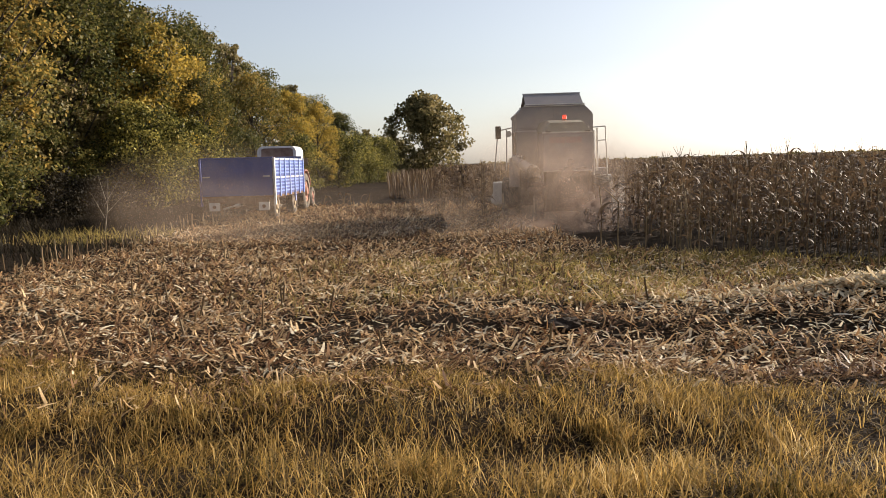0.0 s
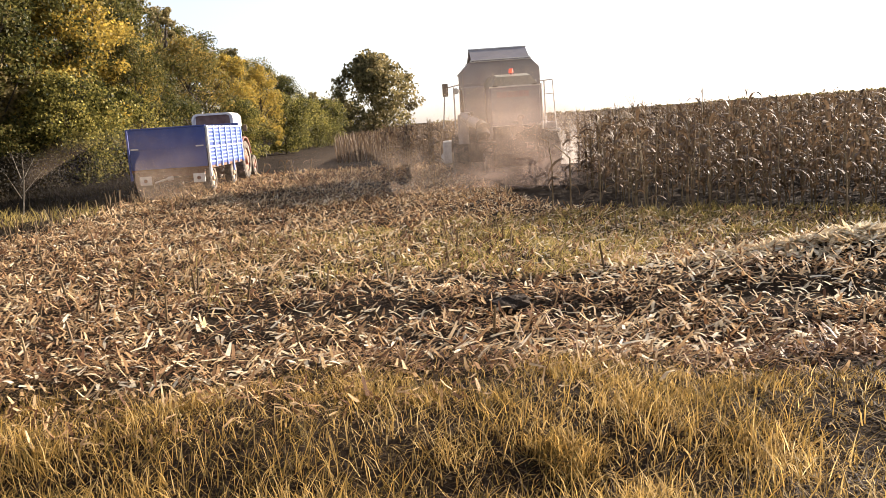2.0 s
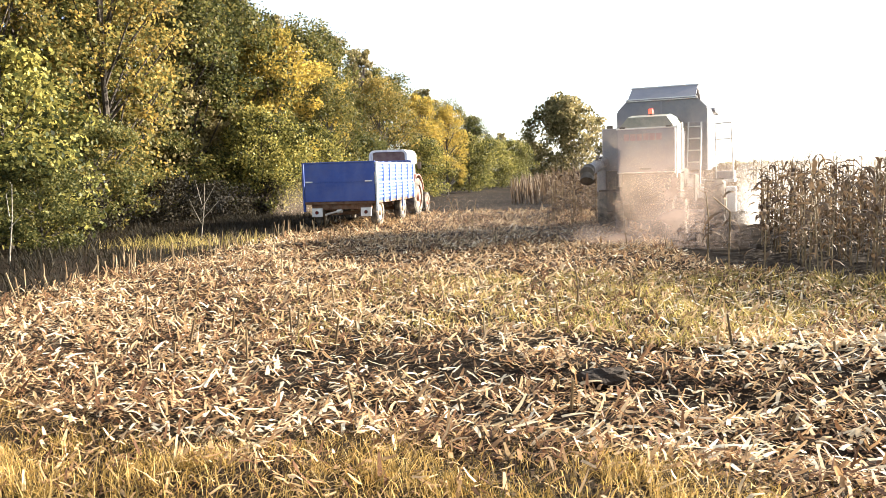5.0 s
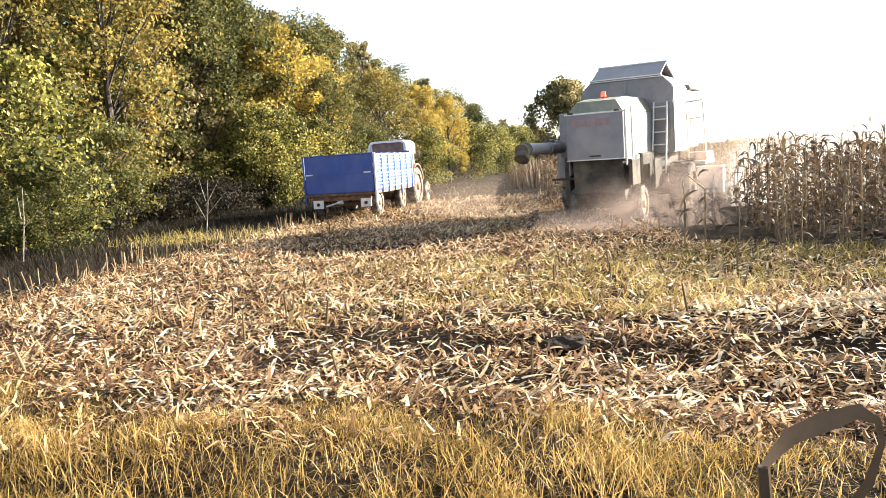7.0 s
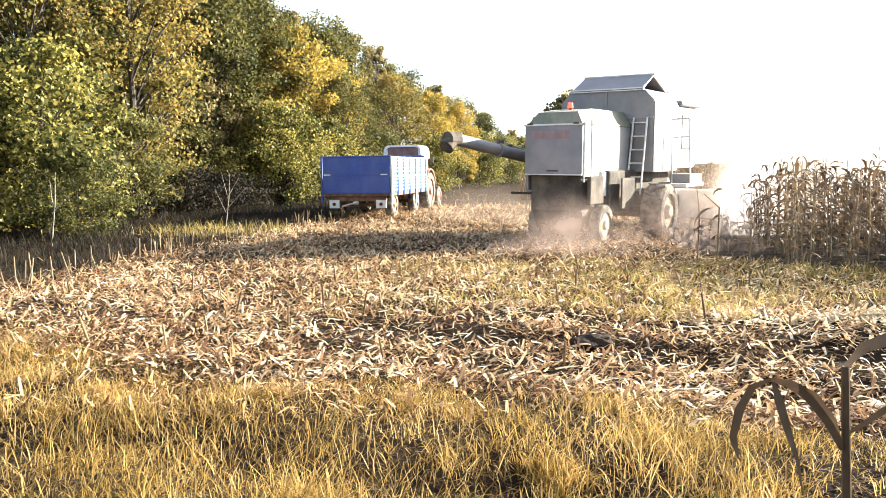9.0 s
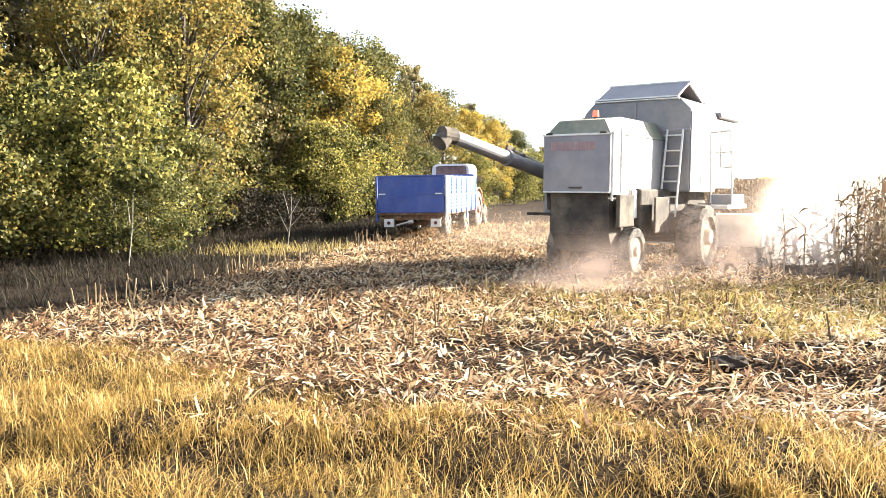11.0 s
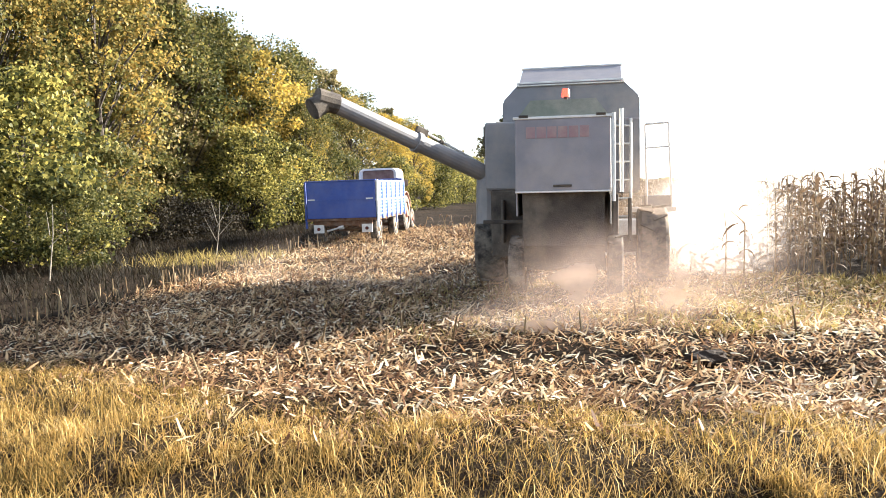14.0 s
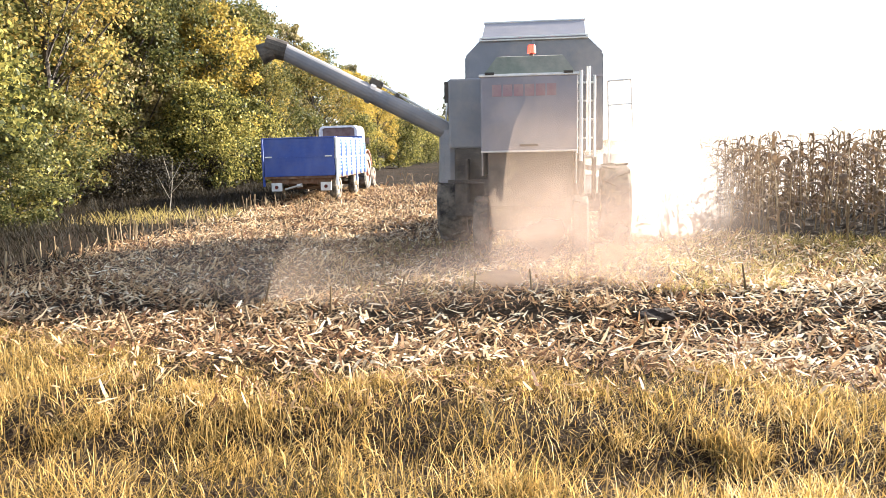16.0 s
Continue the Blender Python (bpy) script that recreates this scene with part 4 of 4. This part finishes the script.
    bea = part("beacon", rods([((0.02, -3.19, 2.76), (0.02, -3.19, 2.87), 0.06, 0.05)], 14), BEACON, root, "glowing red-orange warning beacon")
    part("stem", rods([((0.02, -3.19, 2.6), (0.02, -3.19, 2.76), 0.03)], 8), DARK_STEEL, bea)
    # engine housing and chassis
    part("engine_housing", boxes([(-1.2, -0.63, -2.7, -1.34, 1.5, 2.5)], 0.03), PAINT_GREY, root, "grey engine housing")
    part("conveyor_casing", boxes([(-1.12, -0.62, -2.7, -1.5, 0.5, 1.5)], 0.03), DARK_STEEL, root, "dust-caked conveyor casing")
    part("radiator_screen", rods([((-1.24, -2.0, 2.05), (-1.19, -2.0, 2.05), 0.42)], 20), DARK_STEEL, root, "round dusty radiator screen")
    part("chassis", boxes([(-0.7, 0.7, -2.72, 0.9, 0.62, 1.5)], 0.04), DARK_STEEL, root, "dust-caked threshing body")
    part("straw_chopper", prism(bmesh.new(), [(-3.78, 1.44), (-3.72, 0.72), (-3.55, 0.42), (-2.7, 0.42), (-2.7, 1.44)], -0.54, 0.54), DARK_STEEL, root, "dark straw outlet")
    part("side_shield", boxes([(0.89, 0.93, -2.6, -1.9, 0.72, 1.35)], 0.015), DARK_STEEL, root)
    part("side_shield", boxes([(-0.93, -0.89, -3.0, -1.9, 0.72, 1.35)], 0.015), DARK_STEEL, root)
    part("belt_guard", boxes([(0.64, 0.72, -3.7, -3.05, 0.85, 1.4)], 0.02), DARK_STEEL, root)
    part("rear_axle", rods([((-0.68, -3.05, 0.42), (0.68, -3.05, 0.42), 0.08)], 8), DARK_STEEL, root)
    part("front_axle", rods([((-1.28, -1.35, 0.62), (1.28, -1.35, 0.62), 0.14)], 10), DARK_STEEL, root)
    part("rear_bumper", boxes([(-1.1, -0.5, -3.62, -3.56, 1.02, 1.07)], 0.008), DARK_STEEL, root)
    # cab and platform
    cab = part("cab", boxes([(-0.95, 1.1, 0.36, 1.7, 1.5, 2.95)], 0.08), WHITE, root, "whitish driver's cab")
    part("window", boxes([(1.085, 1.115, 0.55, 1.45, 1.95, 2.75)], 0.02), GLASS, cab, "dark dusty side window")
    part("window", boxes([(-0.965, -0.935, 0.55, 1.45, 1.95, 2.75)], 0.02), GLASS, cab, "dark dusty side window")
    part("windscreen", boxes([(-0.8, 0.95, 1.69, 1.72, 1.9, 2.8)], 0.02), GLASS, cab, "dark windscreen")
    part("roof", boxes([(-1.02, 1.17, 0.33, 1.8, 2.95, 3.06)], 0.04), PAINT_PALE, cab)
    part("platform", boxes([(0.88, 1.7, -0.9, 0.4, 1.12, 1.2)], 0.01), STEEL, root, "step platform")
    part("platform_box", boxes([(1.2, 1.68, -0.5, 0.3, 1.2, 1.4)], 0.02), PAINT_GREY, root)
    part("handrail", rods([((1.25, -0.5, 1.2), (1.22, -0.5, 2.6), 0.018), ((1.66, -0.5, 1.2), (1.6, -0.5, 2.62), 0.018), ((1.22, -0.5, 2.6), (1.6, -0.5, 2.62), 0.018), ((1.24, -0.5, 2.2), (1.63, -0.5, 2.22), 0.014)], 8), STEEL, root, "pale tubular handrail")
    mirror = part("mirror", boxes([(-1.62, -1.45, -0.03, 0.02, 2.34, 2.72)], 0.02), DARK_STEEL, root, "dark rear-view mirror")
    part("arm", rods([((-1.66, 0, 1.4), (-1.55, 0, 2.5), 0.018), ((-1.45, 0.02, 2.6), (-0.95, 0.5, 2.7), 0.018), ((-1.3, 0.0, 1.4), (-1.28, 0.0, 2.6), 0.02)], 8), STEEL, mirror)
    part("work_lamp", rods([((-1.22, -0.06, 2.48), (-1.22, 0.06, 2.48), 0.09)], 12), STEEL, root)
    # ladder on the rear wall of the tank
    lad = part("ladder", rods([((0.62, -1.62, 0.98), (0.66, -1.36, 2.62), 0.022)], 8), STEEL, root, "pale steel ladder")
    part("rail", rods([((0.94, -1.62, 0.98), (0.96, -1.36, 2.62), 0.022)], 8), STEEL, lad)
    for k in range(6):
        z = 1.06 + 0.29 * k
        y = -1.62 + 0.26 * (z - 0.98) / 1.64
        part("rung", rods([((0.62, y, z), (0.95, y, z), 0.018)], 6), STEEL, lad)
    # feeder house and maize header
    part("feeder", prism(bmesh.new(), [(0.9, 0.7), (0.9, 1.5), (2.3, 0.75), (2.3, 0.25)], -0.55, 0.55), PAINT_GREY, root)
    head = part("maize_header", boxes([(-1.6, 1.6, 2.25, 2.6, 0.2, 0.95)], 0.04), WHITE, root, "whitish maize header")
    for k in range(5):
        x = -1.5 + 0.75 * k
        bm = bmesh.new()
        bmesh.ops.create_cone(bm, cap_ends=True, segments=10, radius1=0.2, radius2=0.02, depth=1.0, matrix=Matrix.Translation((x, 3.0, 0.32)) @ Matrix.Rotation(radians(-98), 4, "X"))
        part("snout", bm, WHITE, head)
    wheels = [wheel(root, sx * 1.28, -1.35, 0.62, 0.46, RUBBER, RIM, 22, "big drive wheel") for sx in (-1, 1)]
    wheels += [wheel(root, sx * 0.68, -3.05, 0.42, 0.22, RUBBER, RIM, 16, "small steering wheel") for sx in (-1, 1)]
    # unloading auger, turning on its elbow
    part("auger_elbow", rods([((-1.2, -2.36, 1.0), (-1.2, -2.36, 1.78), 0.2, 0.18)], 14), PAINT_GREY, root)
    auger = new("auger")
    auger.parent = root
    tagged(auger, "long grey unloading auger tube")
    part("tube", rods([((0, 0.1, 0), (0, -2.85, 0), 0.13, 0.12)], 18), PAINT_GREY, auger, smooth=False)
    part("spout", rods([((0, -2.68, 0.01), (0, -2.98, -0.04), 0.14, 0.15), ((0, -2.86, -0.05), (0, -2.99, -0.2), 0.13, 0.15)], 14), DARK_STEEL, auger, "dark rubber spout")
    part("collar", rods([((0, -1.3, 0), (0, -1.38, 0), 0.15)], 16), PAINT_GREY, auger)
    part("bracket", boxes([(-0.03, 0.03, -1.42, -1.22, 0.13, 0.23)], 0.01), DARK_STEEL, auger)
    part("bracket", boxes([(-0.05, 0.05, -1.0, -0.94, 0.11, 0.18)], 0.01), DARK_STEEL, auger)
    part("brace", rods([((0, -0.1, 0.12), (0, -1.3, 0.19), 0.02)], 6), STEEL, auger)
    return root, wheels, auger


# ---- trailer and tractor ----
RIG = pose(-4.48, 24.3, 0, 0, 0, -5.6)


def build_trailer():
    root = thing("farm_trailer", "blue high-sided farm trailer waiting on the lane", "trailer", RIG)
    body = part("body_floor", boxes([(-1.13, 1.13, 0.02, 4.53, 0.72, 0.8)], 0.01), RUST, root)
    part("tailboard", boxes([(-1.1, 1.1, -0.02, 0.03, 0.8, 1.95)], 0.012), BLUE, root, "plain blue tailboard")
    part("board_seam", boxes([(-1.1, -0.02, -0.03, -0.018, 1.372, 1.388), (0.02, 1.1, -0.03, -0.018, 1.372, 1.388)], 0.003), BLUE, root)
    for x in (-1.06, 0.82):
        part("latch", boxes([(x, x + 0.22, -0.055, -0.02, 1.38, 1.42)], 0.006), WHITE, root, "white hook latch")
    part("top_rail", boxes([(-1.14, 1.14, -0.04, 0.05, 1.95, 1.99)], 0.008), BLUE, root)
    part("headboard", boxes([(-1.1, 1.1, 4.5, 4.55, 0.8, 2.05)], 0.012), BLUE, root)
    part("grain_load", prism(bmesh.new(), [(0.05, 1.3), (1.2, 1.62), (3.2, 1.66), (4.45, 1.35)], -1.05, 1.05), RIM, root, "golden maize grain load")
    for sx in (-1, 1):
        x = sx * 1.12
        for z in (0.8, 1.38):
            side = part("side_board", boxes([(x - 0.02, x + 0.02, 0.06, 4.48, z, z + 0.56)], 0.008), BLUE, root, "ribbed blue side board")
            for k in range(4):
                part("corrugation", boxes([(x + sx * 0.02 - 0.02, x + sx * 0.02 + 0.02, 0.15, 4.4, z + 0.085 + 0.11 * k, z + 0.135 + 0.11 * k)], 0.006), BLUE_RIB, side)
            part("edge_rail", boxes([(x - 0.035 + sx * 0.01, x + 0.035 + sx * 0.01, 0.06, 4.48, z + 0.52, z + 0.57)], 0.006), WHITE, side)
        for y in (0.06, 0.8, 1.5, 2.25, 3.0, 3.75, 4.47):
            # sunny-side stakes paler than the others: the sunlight is in their paint
            part("stake", boxes([(x - 0.03 + sx * 0.035, x + 0.03 + sx * 0.035, y - 0.05, y + 0.05, 0.5 if y in (0.06, 3.0) else 0.74, 1.97)], 0.01), WHITE if y < 0.5 and sx > 0 else BLUE_RIB if sx > 0 else BLUE, root, "pale stake" if sx > 0 else "")
        part("chassis_rail", boxes([(sx * 0.45 - 0.06, sx * 0.45 + 0.06, 0.1, 4.4, 0.55, 0.72)], 0.01), RUST, root)
        plate = part("tail_plate", boxes([(sx * 0.78 - 0.17, sx * 0.78 + 0.17, 0.1, 0.13, 0.34, 0.6)], 0.008), WHITE, root, "white tail lamp plate")
        part("tail_lamp", rods([((sx * 0.78, 0.06, 0.47), (sx * 0.78, 0.1, 0.47), 0.055)], 12), TAIL_RED, plate)
        part("hanger", boxes([(sx * 0.78 - 0.03, sx * 0.78 + 0.03, 0.1, 0.14, 0.6, 0.74)], 0.004), RUST, plate)
        for y in (0.85, 3.55):
            wheel(root, sx * 0.9, y, 0.42, 0.24, RUBBER, RIM, 14, "trailer wheel")
    for y in (0.85, 3.55):
        part("axle", rods([((-0.95, y, 0.42), (0.95, y, 0.42), 0.06)], 8), RUST, root)
        part("spring_block", boxes([(-0.52, -0.4, y - 0.35, y + 0.35, 0.46, 0.55), (0.4, 0.52, y - 0.35, y + 0.35, 0.46, 0.55)], 0.01), RUST, root)
    part("rear_beam", boxes([(-0.95, 0.95, 0.12, 0.22, 0.56, 0.72)], 0.01), RUST, root)
    part("tow_loop", rods([((-0.5, 0.05, 0.4), (-0.1, 0.02, 0.5), 0.03), ((-0.1, 0.02, 0.5), (0.05, 0.0, 0.52), 0.06)], 8), STEEL, root)
    part("drawbar", rods([((-0.4, 4.3, 0.55), (0, 5.4, 0.5), 0.05), ((0.4, 4.3, 0.55), (0, 5.4, 0.5), 0.05)], 8), RUST, root)


def build_tractor():
    root = thing("tractor", "old orange-red tractor with a pale framed cab", "tractor", RIG @ pose(-0.03, 5.6, 0, 0, 0, 0))
    arch = [(-0.74, 1.95)] + [(-0.52 - 0.22 * math.cos(radians(a)), 2.24 + 0.22 * math.sin(radians(a))) for a in range(0, 91, 18)]
    arch += [(-x, z) for x, z in arch[::-1]]
    inner = [(x * 0.91, 1.95 + (z - 1.95) * 0.86) for x, z in arch]
    part("roof", prism_y(bmesh.new(), arch + inner[::-1], -0.06, 1.24), WHITE, root, "whitish arched cab roof")
    part("roof_panel", prism_y(bmesh.new(), inner, 0.02, 0.07), CAB_BROWN, root, "dark brown panel under the roof")
    for x, y in ((-0.64, 0.05), (0.64, 0.05), (-0.64, 1.12), (0.64, 1.12)):
        part("cab_post", rods([((x * 1.06, y, 1.15), (x, y, 2.34), 0.05)], 8), WHITE, root, "white cab post")
    part("rear_window", boxes([(-0.6, 0.6, 0.02, 0.05, 1.4, 1.94)], 0.01), GLASS, root, "dark rear window")
    part("side_window", boxes([(0.64, 0.67, 0.12, 1.08, 1.4, 2.0)], 0.01), GLASS, root)
    part("side_window", boxes([(-0.67, -0.64, 0.12, 1.08, 1.4, 2.0)], 0.01), GLASS, root)
    part("cab_body", boxes([(-0.68, 0.68, 0.0, 1.2, 0.95, 1.4)], 0.05), ORANGE, root, "orange-red cab body")
    part("hood", boxes([(-0.36, 0.36, 1.2, 3.1, 0.85, 1.45)], 0.08), ORANGE, root, "orange-red engine hood")
    part("gearbox", boxes([(-0.3, 0.3, 0.0, 3.1, 0.5, 0.95)], 0.04), DARK_STEEL, root)
    for sx in (-1, 1):
        curve = [(0.55 + q * math.cos(radians(a)), 0.72 + q * math.sin(radians(a))) for q, turn in ((0.84, 1), (0.80, -1)) for a in list(range(15, 166, 15))[::turn]]
        bm = prism(bmesh.new(), curve, sx * 0.78 - 0.2, sx * 0.78 + 0.2)
        part("mudguard", bm, ORANGE, root)
        wheel(root, sx * 0.8, 0.55, 0.72, 0.36, RUBBER, ORANGE, 20, "big rear wheel with orange rim")
        wheel(root, sx * 0.68, 2.75, 0.42, 0.22, RUBBER, ORANGE, 14, "small front wheel with orange rim")
    part("front_axle", rods([((-0.68, 2.75, 0.42), (0.68, 2.75, 0.42), 0.06)], 8), DARK_STEEL, root)
    part("hitch", boxes([(-0.12, 0.12, -0.35, 0.05, 0.46, 0.56)], 0.01), DARK_STEEL, root)
    part("exhaust", rods([((0.2, 2.2, 1.4), (0.2, 2.2, 2.3), 0.04)], 8), DARK_STEEL, root)
    part("mirror", boxes([(0.8, 0.94, 1.12, 1.16, 1.75, 2.0)], 0.01), DARK_STEEL, root)


def lane_stalks():
    """Dry maize stalks left leaning beside the tractor."""
    for x, y, a in ((-1.5, 26.2, 25), (-1.0, 25.6, 100), (-1.2, 27.0, 200), (-0.6, 25.0, 300), (-2.0, 24.4, 40)):
        root = thing("leaning_stalk", "dry maize stalk leaning over the cut lane", "maize stalk", pose(x, y, 0, 0, 0, a), "lane stalks")
        part("stalk", rods([((0, 0, -0.03), (0.3, 0.05, 0.75), 0.016, 0.01)], 6), CORN_STALK, root)
        for k in range(3):
            ob = new("leaf", strips("leaf", leaf_ribbon(0.25 + 0.2 * k, 2.4 * k, 0.4, 0.05, 50, 170)[None] + np.array([0.1 + 0.08 * k, 0, 0]), CORN_LEAF))
            ob.parent = root


HARVESTER, HARVESTER_WHEELS, AUGER = build_combine()
build_trailer()
build_tractor()
lane_stalks()


# ---- dust thrown up by the machine ----


def dust_puff(material, size, label):
    bm = bmesh.new()
    bmesh.ops.create_icosphere(bm, subdivisions=3, radius=1)
    for v in bm.verts:
        v.co.y *= 0.4
    bmesh.ops.delete(bm, geom=[v for v in bm.verts if v.co.y > 0.02], context="VERTS")
    me = bpy.data.meshes.new("dust_cloud")
    bm.to_mesh(me)
    bm.free()
    me.polygons.foreach_set("use_smooth", [True] * len(me.polygons))
    me.materials.append(material)
    ob = new("dust_cloud", me)
    ob.scale = (size[0], size[0], size[1])
    return tagged(ob, label, "dust cloud", kind="stuff")


# offsets from the machine (across, along, up) at 0, 4, 8, 12 and 16 s, then width and height of the puff
PUFFS = [
    (DUST_B, [(0.0, -5.0, 1.3), (0.2, -5.0, 1.2), (2.6, -2.4, 0.3), (2.2, -2.8, 0.2), (1.2, -4.8, 0.3)], (2.2, 1.5)),
    (DUST_B, [(0.8, -5.4, 0.4), (1.0, -5.2, 0.4), (1.3, -4.5, 0.3), (0.9, -4.8, 0.25), (0.6, -4.9, 0.5)], (1.9, 1.1)),
    (DUST_B, [(-0.6, -5.2, 0.2), (-0.4, -5.0, 0.2), (0.6, -4.7, 0.0), (0.4, -4.8, 0.0), (0.0, -5.0, 0.1)], (2.2, 0.6)),
    (DUST_A, [(-2.6, -5.2, 0.5), (-2.6, -4.5, 0.4), (-4.0, 2.0, 0.4), (-4.5, 4.0, 0.3), (-2.4, -4.6, 0.0)], (4.2, 1.3)),
    (DUST_A, [(-7.6, -5.0, 0.8), (-13.0, 6.0, 0.4), (-20.0, 14.0, -0.8), (-24.0, 15.0, -1.6), (-25.0, 16.0, -1.6)], (5.5, 2.0)),
    (DUST_A, [(-0.4, -6.0, 1.8), (-0.2, -6.0, 1.6), (2.6, 2.5, 1.0), (2.8, 2.5, 0.8), (1.0, -3.8, 0.9)], (3.0, 1.8)),
    (DUST_THIN, [(2.6, 1.5, -0.9), (2.8, 1.0, 0.1), (3.0, 0.7, 0.8), (2.9, 0.8, 0.8), (2.2, -0.6, 0.7)], (1.5, 1.6)),
    (DUST_THIN, [(4.0, 5.0, -1.4), (4.2, 5.0, -0.2), (4.2, 5.4, 0.6), (4.0, 5.5, 0.7), (2.6, 4.4, 0.5)], (2.6, 1.7)),
    (DUST_THIN, [(5.0, 8.0, -0.8), (5.6, 8.0, 0.4), (6.4, 8.5, 1.0), (6.6, 10.0, 1.1), (7.4, 11.0, 0.7)], (7.0, 2.6)),
]
CLOUDS = [(dust_puff(m, s, "sunlit brown dust thrown up behind the machine"), way) for m, way, s in PUFFS]

# machine: seconds, x, y, heading clockwise from +y, lean and pitch in degrees
COURSE = [
    (0.0, 5.09, 23.19, 4.9, -0.2, 0.9), (1.5, 5.24, 24.04, 4.4, -0.2, 0.7), (3.0, 5.28, 23.98, 7.0, -0.3, 0.4), (3.5, 5.19, 23.84, 9.1, -0.3, 0.4),
    (4.0, 5.11, 23.45, 11.8, -0.6, -0.1), (4.5, 5.0, 23.02, 14.5, -0.4, -0.3), (7.0, 4.25, 21.08, 21.3, 0.0, 0.6),
    (7.5, 3.98, 20.5, 23.0, 0.8, 0.3), (8.5, 3.52, 19.7, 25.3, 1.2, 0.3), (9.0, 3.31, 19.13, 27.2, 1.0, 0.3), (9.5, 3.05, 18.48, 28.1, 0.9, -0.1),
    (12.5, 1.61, 15.31, 20.7, 1.1, -1.5), (13.0, 1.49, 14.93, 17.1, 1.1, -1.7), (14.5, 1.47, 13.57, 7.6, 0.5, -1.6), (15.0, 1.51, 13.41, 8.0, 0.4, -1.2),
    (16.0, 1.56, 14.06, 7.9, 0.6, -0.9)]
# auger: seconds, swing out from straight back to the side, rise, in degrees
SWING = [(0.0, -4, -5), (4.6, -4, -4.7), (7.0, -2.5, 0.5), (7.5, -0.5, 3.2), (8.5, 4.5, 6.5), (9.0, 7, 8.4), (9.5, 9, 9.8), (12.5, 24.6, 17.8), (13.0, 31.1, 18.9), (14.5, 54.8, 22.6), (15.0, 64.4, 25.4), (16.0, 74.7, 26.4)]


def motions():
    walk(HARVESTER, [(t, pose(x, y, 0, p, r, -h)) for t, x, y, h, r, p in COURSE])
    walk(AUGER, [(t, pose(-1.2, -2.36, 1.73, -up, 0, -out)) for t, out, up in SWING])
    ts = [r[0] for r in COURSE]
    half = [0.5 * k for k in range(33)]
    at = [[float(np.interp(t, ts, [r[c] for r in COURSE])) for c in (1, 2, 3)] for t in half]
    for hub, radius in zip(HARVESTER_WHEELS, (0.62, 0.62, 0.42, 0.42)):
        turned, rows = 0.0, []
        home = hub.location.copy()
        for k, t in enumerate(half):
            if k:
                (x0, y0, h0), (x1, y1, _) = at[k - 1], at[k]
                ahead = (x1 - x0) * math.sin(radians(h0)) + (y1 - y0) * math.cos(radians(h0))
                turned -= math.degrees(ahead / radius)
            rows.append((t, pose(*home, turned)))
        walk(hub, rows)
    for cloud, way in CLOUDS:
        rows = []
        for t, (x, y, h) in zip(half, at):
            ox, oy, oz = (float(np.interp(t, (0, 4, 8, 12, 16), [p[c] for p in way])) for c in range(3))
            c, s = math.cos(radians(h)), math.sin(radians(h))
            wob = 0.12 * math.sin(1.3 * t + way[0][0] * 3)
            rows.append((t, pose(x + ox * c + oy * s, y - ox * s + oy * c, oz + 0.5 * wob, 0, 6 * wob, -25)))
        walk(cloud, rows[::2])


motions()
